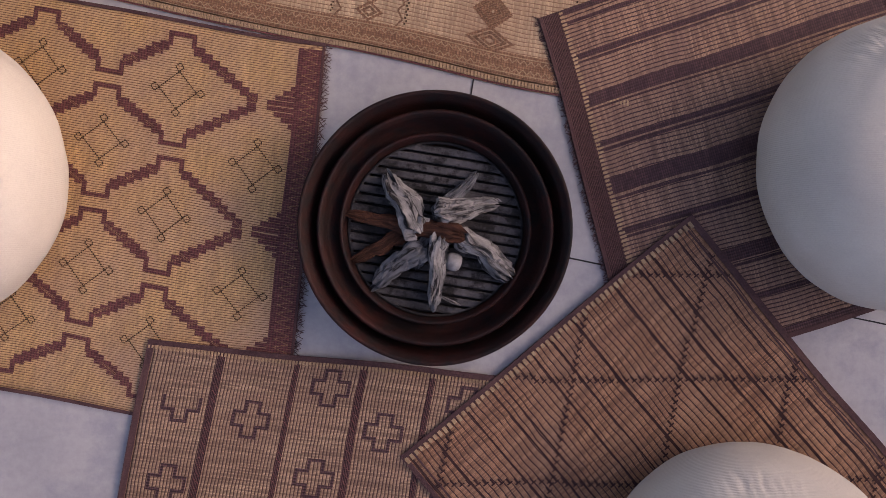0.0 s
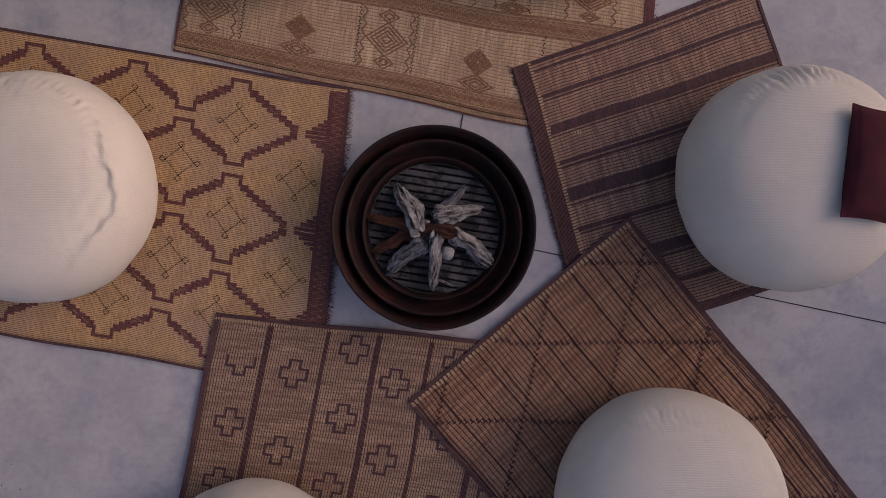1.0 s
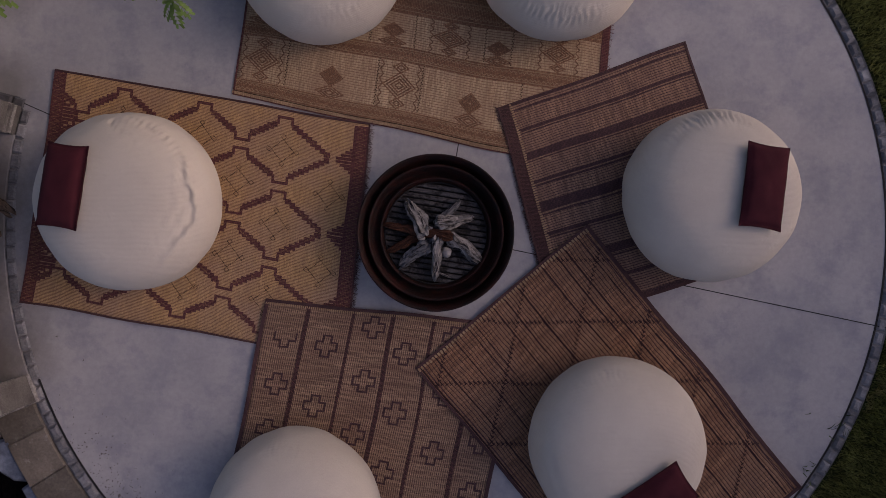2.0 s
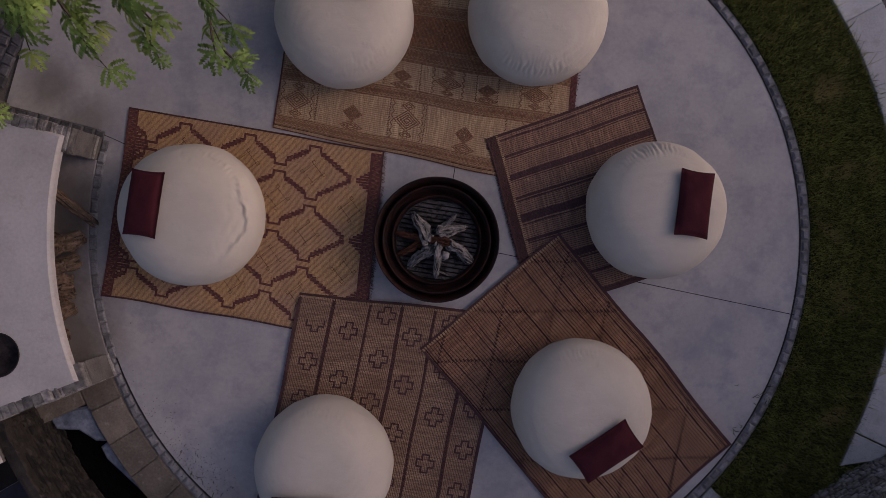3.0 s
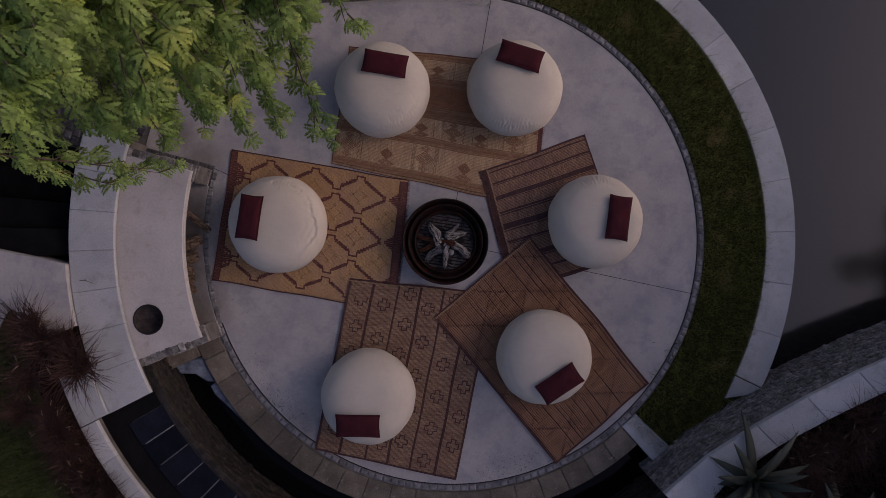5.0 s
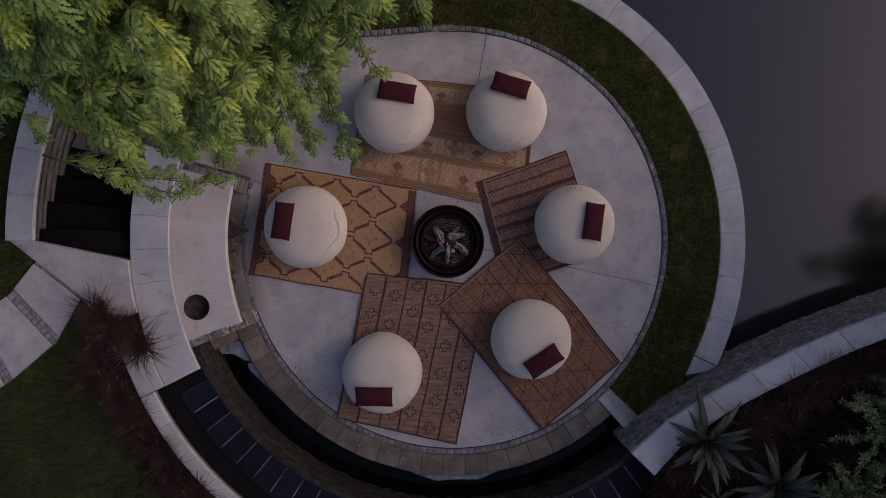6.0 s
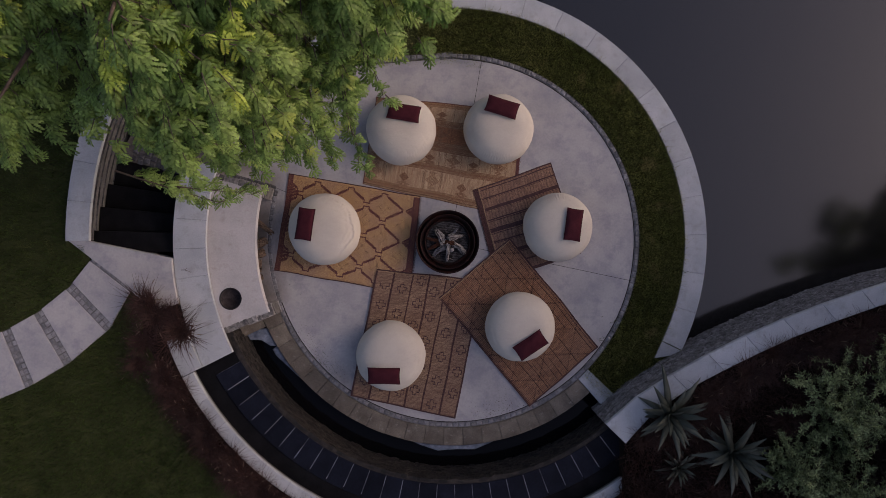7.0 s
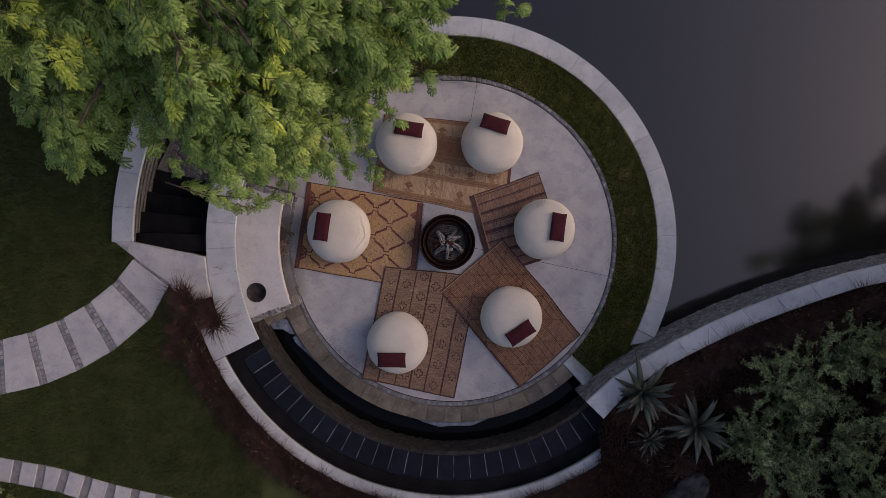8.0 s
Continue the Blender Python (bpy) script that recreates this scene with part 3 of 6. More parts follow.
def cushion_mesh(seed, w=0.5, d=0.265, h=0.1):
    nx, ny, v, f = 24, 14, [], []
    for side in (1, -1):
        for j in range(ny + 1):
            for i in range(nx + 1):
                x, y = 2 * i / nx - 1, 2 * j / ny - 1
                bulge = (max(0.0, 1 - abs(x) ** 3.2) * max(0.0, 1 - abs(y) ** 3.2)) ** 0.5
                pinch = 1 - 0.035 * (1 - x * x) * abs(y) - 0.0
                px = x * w / 2 * (1 - 0.04 * (1 - y * y) * abs(x))
                wrinkle = 0.006 * noise.noise(Vector((x * 3 + seed, y * 2.4, seed))) * bulge
                v.append((px, y * d / 2 * pinch, side * (h / 2 * bulge + wrinkle + 0.003)))
    m = (nx + 1) * (ny + 1)
    for j in range(ny):
        for i in range(nx):
            q = (j * (nx + 1) + i, j * (nx + 1) + i + 1, (j + 1) * (nx + 1) + i + 1, (j + 1) * (nx + 1) + i)
            f += [q, tuple(m + k for k in q[::-1])]
    rim = [i for i in range(nx + 1)] + [j * (nx + 1) + nx for j in range(1, ny + 1)] + [ny * (nx + 1) + i for i in range(nx - 1, -1, -1)] + [j * (nx + 1) for j in range(ny - 1, 0, -1)]
    f += [(rim[k - 1], rim[k], m + rim[k], m + rim[k - 1]) for k in range(len(rim))]
    return mesh_of("cushion", v, f, MAROON, True)


# x, y, size, side of the gathered folds, what it stands on
POUFS = [(-1.925, 0.212, 1.03, 50, "golden mat"), (1.738, 0.247, 0.99, 95, "striped dark mat"), (1.145, -1.318, 1.0, 95, "russet mat"),
         (-0.722, 1.77, 1.0, -60, "pale patterned mat"), (0.806, 1.78, 1.0, -100, "pale patterned mat"), (-0.884, -1.776, 1.0, 85, "mat with crosses")]
# x, y, turn, tip outwards, lift
CUSHIONS = [(-2.165, 0.28, 82, 9), (1.922, 0.272, 82, 9), (1.268, -1.562, 34, 8), (-0.662, 1.98, -9.5, 8), (0.834, 2.06, -18, 9), (-0.964, -2.03, 0, 9)]
for k, ((x, y, s, pl, on), (cx, cy, turn, tip)) in enumerate(zip(POUFS, CUSHIONS)):
    pouf = solo("pouf", pouf_mesh(k + 1.0, pl, 1.0 if k == 0 else 0.45, (0.0075, 0.011, 0.0035, 0.003, 0.009, 0.0035)[k]), "round cream canvas floor pouf on the " + on, "pouf", "poufs round the fire bowl")
    pouf.matrix_world = pose(x, y, 0.012 if k else 0.01) @ Matrix.Diagonal((s, s, 1, 1))
    away = Vector((cx - x, cy - y, 0)).normalized()
    lie = Matrix.Rotation(radians(tip), 4, Vector((-away.y, away.x, 0)))
    cushion = solo("cushion", cushion_mesh(k * 2.3), "small maroon cotton cushion lying on a cream pouf", "cushion", "maroon cushions")
    cushion.matrix_world = Matrix.Translation((cx, cy, 0.592)) @ lie @ pose(0, 0, 0, 0, 0, turn)


# ---- the mats ----
class Mat:
    """A mat over four plan corners (top left, top right, bottom right, bottom left); u runs to the right, v down, in metres."""

    def __init__(self, name, corners, top, material, label, group="reed mats round the fire bowl"):
        self.c = [Vector(p) for p in corners]
        self.w = ((self.c[1] - self.c[0]).length + (self.c[2] - self.c[3]).length) / 2
        self.h = ((self.c[3] - self.c[0]).length + (self.c[2] - self.c[1]).length) / 2
        self.top, self.seed = top, len(label) * 1.7
        nu, nv = int(self.w / 0.05), int(self.h / 0.05)
        v, uv, f = [], [], []
        for j in range(nv + 1):
            for i in range(nu + 1):
                u, w = self.w * i / nu, self.h * j / nv
                v.append(self.at(u, w))
                uv.append((u, w))
        f = [(j * (nu + 1) + i, (j + 1) * (nu + 1) + i, (j + 1) * (nu + 1) + i + 1, j * (nu + 1) + i + 1) for j in range(nv) for i in range(nu)]
        rim = [i for i in range(nu + 1)] + [j * (nu + 1) + nu for j in range(1, nv + 1)] + [nv * (nu + 1) + i for i in range(nu - 1, -1, -1)] + [j * (nu + 1) for j in range(nv - 1, 0, -1)]
        k = len(v)
        v += [(v[i][0], v[i][1], 0.0005) for i in rim]
        uv += [uv[i] for i in rim]
        f += [(rim[i - 1], rim[i], k + i, k + (i - 1) % len(rim)) for i in range(len(rim))]
        self.ob = thing("mat", label, "mat", group)
        self.made, self.split, self.count = {}, (), 0
        part("weave", mesh_of("weave", v, f, material, True, uv), self.ob)

    def at(self, u, w, lift=0.0):
        a, b = u / self.w, w / self.h
        p = (self.c[0] * (1 - a) + self.c[1] * a) * (1 - b) + (self.c[3] * (1 - a) + self.c[2] * a) * b
        s = Vector((p.x, p.y, self.seed))
        q = 0.01 * min(1, 8 * min(a, 1 - a, b, 1 - b) + 0.5)
        edge = Vector((noise.noise(s * 1.6), noise.noise(s * 1.6 + Vector((9, 0, 0))))) * 0.018
        return (p.x + edge.x, p.y + edge.y, self.top + 0.0035 * noise.noise(s * 2.2) + lift)

    def poly(self, kind, pts, lift=0.0025):
        """A raised flat shape; its points in u and v."""
        n = len(pts)
        self.add(kind, [(*p, lift) for p in pts] + [(*p, -0.003) for p in pts], [tuple(range(n))] + [(i, (i + 1) % n, n + (i + 1) % n, n + i) for i in range(n)])

    def band(self, kind, u0, w0, u1, w1, width, lift=0.0025, step=0.12):
        a, b = Vector((u0, w0)), Vector((u1, w1))
        n = max(1, int((b - a).length / step))
        s = Vector((-(b - a).normalized().y, (b - a).normalized().x)) * width / 2
        run = []
        for i in range(n + 1):
            p = a + (b - a) * i / n
            if -0.01 < p.x < self.w + 0.01 and -0.01 < p.y < self.h + 0.01:
                run.append(p)
        if len(run) < 2:
            return
        v, f, k = [], [], len(run)
        for z in (lift, -0.003):
            for e in (-1, 1):
                v += [(*(p + s * e), z) for p in run]
        for i in range(k - 1):
            f += [(i, i + 1, k + i + 1, k + i), (i, 2 * k + i, 2 * k + i + 1, i + 1), (k + i, k + i + 1, 3 * k + i + 1, 3 * k + i)]
        self.add(kind, v, f)

    def add(self, kind, v, f):
        """Points as u, v and lift over the mat."""
        self.made.setdefault((kind, self.count if kind in self.split else 0), []).append((v, f))

    def ring(self, kind, pts, width, lift=0.0025):
        """A closed outline of one width round a convex or stepped shape."""
        pts = ccw(pts)
        n = len(pts)
        out, inn = inset(pts, -width / 2), inset(pts, width / 2)
        v = [(*p, z) for z in (lift, -0.003) for side in (out, inn) for p in side]
        f = []
        for i in range(n):
            j = (i + 1) % n
            f += [(i, j, n + j, n + i), (i, 2 * n + i, 2 * n + j, j), (n + i, n + j, 3 * n + j, 3 * n + i)]
        self.add(kind, v, f)

    def trail(self, kind, pts, width, lift=0.0025):
        """An open line of right-angled turns, of one width and one piece."""
        n, left, right = len(pts), [], []
        for i, p in enumerate(pts):
            a, b = Vector(pts[max(i - 1, 0)]), Vector(pts[min(i + 1, n - 1)])
            e1 = (Vector(p) - a).normalized() if i else (b - Vector(p)).normalized()
            e2 = (b - Vector(p)).normalized() if i < n - 1 else e1
            h = Vector((-e1.y, e1.x)) + (Vector((-e2.y, e2.x)) if (e1 - e2).length > 0.1 else Vector((0, 0)))
            left.append(tuple(Vector(p) + h * width / 2))
            right.append(tuple(Vector(p) - h * width / 2))
        v = [(*p, z) for z in (lift, -0.003) for side in (left, right) for p in side]
        f = []
        for i in range(n - 1):
            f += [(i, i + 1, n + i + 1, n + i), (i, 2 * n + i, 2 * n + i + 1, i + 1), (n + i, n + i + 1, 3 * n + i + 1, 3 * n + i)]
        self.add(kind, v, f)

    def inside(self, u, w, m=0.02):
        return m < u < self.w - m and m < w < self.h - m

    def finish(self, kinds):
        for (kind, _), shapes in self.made.items():
            material, name, label, *sort = kinds[kind]
            v, f = joined(shapes)
            tagged(part(name, mesh_of(name, [self.at(*p) for p in v], f, material, uvs=[p[:2] for p in v]), self.ob, label), kind=sort[0] if sort else "")

    def fringe(self, kind, edge, size, gap, seed):
        """Loose ends of thread along one edge."""
        r = random.Random(seed)
        n = int((self.h if edge in "lr" else self.w) / gap)
        for i in range(n):
            s = (i + r.random()) * gap
            out, side = size * r.uniform(0.2, 1.0) ** 1.5, r.uniform(-1.0, 1.0) * size
            u, w, du, dw = {"l": (0, s, -out, side), "r": (self.w, s, out, side), "t": (s, 0, side, -out), "b": (s, self.h, side, out)}[edge]
            t = 0.0011
            d = (0, t) if edge in "lr" else (t, 0)
            self.poly(kind, [(u - d[0], w - d[1]), (u + d[0], w + d[1]), (u + du + d[0], w + dw + d[1]), (u + du - d[0], w + dw - d[1])], -0.001)


def golden_mat():
    m = Mat("mat", [(-2.532, 1.108), (-0.437, 0.752), (-0.6, -0.817), (-2.778, -0.448)], 0.0115, REED_A, "golden reed mat with a wine-red stepped diamond lattice")
    pick = random.Random(21)
    m.split = ()
    L, H, pu, pv = m.w, m.h, 0.555, 0.5

    def squares(u0, w0, u1, w1, n=7):
        for i in range(n):
            a = (i + 0.5) / n
            u, w = u0 + (u1 - u0) * a, w0 + (w1 - w0) * a
            if m.inside(u, w, 0.025):
                s, t = 0.021, 0.0185
                s, t = s * pick.uniform(0.85, 1.12), t * pick.uniform(0.9, 1.12)
                m.poly("red", [(u - s, w - t), (u + s, w - t), (u + s, w + t), (u - s, w + t)], 0.0026)
                if pick.random() < 0.5:
                    e = pick.choice((-1, 1))
                    m.band("straw", u - s * 0.9, w - e * t * 0.5, u + s * 0.9, w + e * t * 0.5, 0.0022, 0.0034)
                    m.band("straw", u - s * 0.7, w - e * t * 0.1, u + s * 0.7, w + e * t * 0.8, 0.0022, 0.0034)

    def stitches(loop):
        """Short stitches one after the other round a closed shape."""
        for (a, b), (c, d) in zip(loop, loop[1:] + loop[:1]):
            n = max(2, round(math.hypot(c - a, d - b) / 0.0095))
            for i in range(n):
                p, q = (i + 0.12) / n, (i + 0.8) / n
                m.band("black", a + (c - a) * p, b + (d - b) * p, a + (c - a) * q, b + (d - b) * q, 0.0042, 0.0026)

    def node(col, row):
        """Where four fields meet; every second column stands half a row lower."""
        return (L - (0.29 if col else 0.245) - col * pu / 2, 0.2775 + row * pv + (pv / 2 if col % 2 else 0), 0.03 if col else 0.01)

    for col in range(-1, 9):
        for row in range(-2, 5):
            u, w, g = node(col, row)
            if col > 0:
                for sv in (-1, 1):
                    if m.inside(u, w + sv * 0.06, 0.03):
                        m.band("red", u - 0.056, w + sv * g, u + 0.056, w + sv * g, 0.018, 0.0028)
                        for su in (-1, 1):
                            m.band("red", u + su * 0.047, w + sv * g, u + su * 0.047, w + sv * (g + 0.05), 0.018, 0.0028)
            for su, other in ((1, col - 1), (-1, col + 1)):
                if col < 0 or other < 0:
                    continue
                x, y, h = node(other, row + (1 if col % 2 else 0))
                e1, e2 = (0.055, 0.045) if col else (0.01, 0.0), (0.055, 0.045) if other else (0.01, 0.0)
                squares(u + su * e1[0], w + g + e1[1], x - su * e2[0], y - h - e2[1], 6 if col and other else 8)
    for col in range(0, 9):
        for row in range(-1, 5):
            u = L - (0.29 if col else 0.23) - col * pu / 2
            w = 0.5275 + row * pv + (pv / 2 if col % 2 else 0)
            m.count += 1
            k = 0.075
            tips = [(u, w - k), (u + k, w), (u, w + k), (u - k, w)]
            if m.inside(u, w, 0.1):
                stitches(tips)
                for a, b in tips:
                    x, y, q = a + (a - u) * 0.22, b + (b - w) * 0.22, 0.017
                    stitches([(x, y - q), (x + q, y), (x, y + q), (x - q, y)])
    m.band("red", L - 0.052, 0.03, L - 0.052, H, 0.104, 0.0023)
    m.band("red", 0.042, 0.0, 0.042, H, 0.085, 0.0023)
    for k in range(-1, 4):
        for sv in (-1, 1):
            w = 0.2775 + (k + 1) * pv
            for j in range(4):
                m.band("red", L - 0.21 + j * 0.03, w + sv * (0.012 + j * 0.022), L - 0.1, w + sv * (0.012 + j * 0.022), 0.019, 0.0024)
                m.band("red", 0.19 - j * 0.03, w + sv * (0.012 + j * 0.022), 0.085, w + sv * (0.012 + j * 0.022), 0.019, 0.0024)
    for s in range(int(H / 0.035)):
        for u in (L - 0.052, 0.042):
            m.band("straw", u - 0.03, s * 0.035, u + 0.03, s * 0.035 + 0.018, 0.003, 0.0032)
            m.band("straw", u + 0.03, s * 0.035 + 0.018, u - 0.03, s * 0.035 + 0.035, 0.003, 0.0032)
    for w in (0.006, H - 0.006):
        m.band("edge", 0, w, L, w, 0.014, 0.004)
    m.band("edge", L - 0.004, 0, L - 0.004, H, 0.01, 0.004)
    m.fringe("edge", "r", 0.035, 0.003, 1)
    m.finish({"red": (WINE, "stepped_lattice", "wine-red stepped diamonds"), "black": (THREAD, "diamond_stitching", "thin dark stitched diamonds", "stuff"),
              "straw": (BROWNWEAVE, "zigzag_stitching", "", "stuff"), "edge": (LEATHER, "edge_binding", "dark leather edge")})


def cross_mat():
    m = Mat("mat", [(-1.128, -0.425), (0.576, -0.586), (0.14, -2.82), (-1.548, -2.458)], 0.021, REED_B, "straw reed mat with dark bands and outlined crosses")
    m.split = ("dark", "cross")
    bands = (0.297, 0.606, 0.874, 1.145, 1.447)
    for k, u in enumerate(bands):
        m.count += 1
        m.band("dark", u, 0.0, u, m.h, (0.03, 0.022)[k % 2], 0.0022)
    r = random.Random(4)
    for col, (u, first, pitch) in enumerate(((0.18, 0.246, 0.325), (0.465, 0.281, 0.41), (0.757, 0.12, 0.365), (0.993, 0.276, 0.398), (1.296, 0.13, 0.381), (1.597, 0.1, 0.342))):
        for row in range(7):
            w = first + row * pitch
            if w > m.h - 0.1 or u > m.w - 0.08:
                continue
            a, b, t = 0.072, 0.028, 0.0125
            m.count += 1
            pts = [(-b, -a), (b, -a), (b, -b), (a, -b), (a, b), (b, b), (b, a), (-b, a), (-b, b), (-a, b), (-a, -b), (-b, -b)]
            if col == 0 and row == 0:
                half = [(a, -b), (a, b), (b, b), (b, a), (-b, a), (-b, b), (-a, b), (-a, -b)]
                m.trail("cross", [(u + x, w + y) for x, y in half], t)
            else:
                m.ring("cross", [(u + x, w + y) for x, y in pts], t, 0.0024)
    for s in range(int(m.h / 0.03)):
        for u in bands:
            m.band("straw", u - 0.011, s * 0.03, u + 0.011, s * 0.03 + 0.02, 0.0025, 0.003)
    m.band("edge", 0.012, 0, 0.012, m.h, 0.026, 0.004)
    m.band("edge", m.w - 0.012, 0, m.w - 0.012, m.h, 0.026, 0.004)
    m.band("edge", 0, 0.008, m.w, 0.008, 0.022, 0.004)
    m.band("edge", 0, m.h - 0.008, m.w, m.h - 0.008, 0.02, 0.004)
    for s in range(int(m.w / 0.0138)):
        m.band("tab", s * 0.0138 + 0.007, 0.02, s * 0.0138 + 0.007, 0.032 + 0.006 * r.random(), 0.007, 0.0045)
    m.finish({"dark": (DARKBORDER, "band", "dark wine-brown band"), "cross": (HIDE, "cross", "dark outlined cross"), "straw": (WINE, "band_stitching", "", "stuff"), "edge": (LEATHER, "edge_binding", "dark leather edge"), "tab": (STRAW, "reed_trim", "pale cut reed ends", "stuff")})


def russet_mat():
    m = Mat("mat", [(-0.13, -0.875), (1.017, 0.068), (2.43, -1.665), (1.324, -2.63)], 0.029, REED_C, "russet reed mat with stitched rhombs and dark ribs")
    r = random.Random(11)
    u = 0.03
    while u < m.w - 0.03:
        w0 = 0.03
        while w0 < m.h - 0.1:
            w1 = min(m.h - 0.03, w0 + r.uniform(0.7, 2.0))
            if r.random() < 0.8:
                m.band("dark", u, w0, u, w1, r.choice((0.006, 0.009, 0.011)), 0.002)
            w0 = w1 + r.uniform(0.0, 0.2)
        u += r.choice((0.047, 0.0705, 0.0705, 0.094, 0.1175))
    # stitched lines that cross the ribs both ways in small steps
    ax, ay = (m.c[1] - m.c[0]).normalized(), (m.c[3] - m.c[0]).normalized()

    def stitched(p, q):
        n = int((q - p).length / 0.03)
        for i in range(n):
            c = p.lerp(q, (i + 0.5) / n) - m.c[0]
            u, w = c.dot(ax), c.dot(ay)
            if m.inside(u, w, 0.03):
                u = round(u / 0.0235) * 0.0235
                m.band("thread", u, w - 0.013, u, w + 0.014, 0.007, 0.003)
                m.band("thread", u - 0.012, w + 0.011, u + 0.012, w + 0.011, 0.005, 0.003)

    for k in range(-2, 7):
        stitched(Vector((-0.4, -0.165 - 0.405 * k)), Vector((2.6, -0.165 - 0.405 * k)))
        stitched(Vector((0.31 + 0.43 * (k - 1), 0.3)), Vector((0.31 + 0.43 * (k - 1) - 0.7, -2.7)))
    m.band("edge", 0.01, 0, 0.01, m.h, 0.02, 0.004)
    m.band("edge", m.w - 0.012, 0, m.w - 0.012, m.h, 0.026, 0.004)
    m.band("edge", m.w - 0.05, 0, m.w - 0.05, m.h, 0.008, 0.003)
    m.band("edge", 0.05, 0, 0.05, m.h, 0.008, 0.003)
    m.band("edge", 0, 0.008, m.w, 0.008, 0.022, 0.004)
    m.band("edge", 0, m.h - 0.008, m.w, m.h - 0.008, 0.02, 0.004)
    for s in range(int(m.w / 0.0235)):
        m.band("tab", s * 0.0235 + 0.014, 0.014, s * 0.0235 + 0.014, 0.03 + 0.012 * r.random(), 0.013, 0.0045)
    m.finish({"dark": (DARKRIB, "ribbing", "long dark ribs of bound reed", "stuff"), "thread": (DARKRIB, "rhomb_stitching", "dark stitched lines in rhombs", "stuff"), "edge": (LEATHER, "edge_binding", ""), "tab": (STRAW, "reed_trim", "pale cut reed ends", "stuff")})


def striped_mat():
    m = Mat("mat", [(0.414, 0.857), (1.675, 1.282), (2.14, -0.187), (0.8, -0.588)], 0.0125, REED_D, "dark umber reed mat with broad purple-brown stripes")
    m.split = ("dark",)
    for w, t in ((0.012, 0.024), (0.058, 0.014), (0.205, 0.022), (0.23, 0.008), (0.392, 0.052), (0.43, 0.008), (0.575, 0.02), (0.6, 0.014), (0.747, 0.065), (0.8, 0.01), (0.93, 0.022), (0.955, 0.008), (1.14, 0.055), (1.185, 0.01), (1.325, 0.022), (1.49, 0.035)):
        m.count += 1
        m.band("dark", 0.09, w, m.w, w, t, 0.0024)
    m.band("red", 0.048, 0, 0.048, m.h, 0.075, 0.0026)
    m.band("edge", 0.006, 0, 0.006, m.h, 0.014, 0.004)
    m.band("edge", m.w - 0.008, 0, m.w - 0.008, m.h, 0.016, 0.004)
    m.band("edge", 0, m.h - 0.01, m.w, m.h - 0.01, 0.02, 0.004)
    r = random.Random(3)
    for s in range(int(m.h / 0.0165)):
        m.band("tab", 0.082, s * 0.0165 + 0.012, 0.096 + 0.012 * r.random(), s * 0.0165 + 0.012, 0.009, 0.0034)
    for s in range(int(m.h / 0.02)):
        m.band("straw", 0.02, s * 0.02, 0.075, s * 0.02 + 0.012, 0.002, 0.0036)
    m.fringe("edge", "l", 0.025, 0.003, 2)
    m.finish({"dark": (HIDE, "stripe", "purple-brown leather stripe"), "red": (DARKBORDER, "border", "dark wine-brown woven border"), "edge": (LEATHER, "edge_binding", ""), "straw": (LEATHER, "border_stitching", "", "stuff"), "tab": (STRAW, "reed_trim", "pale cut reed ends", "stuff")})


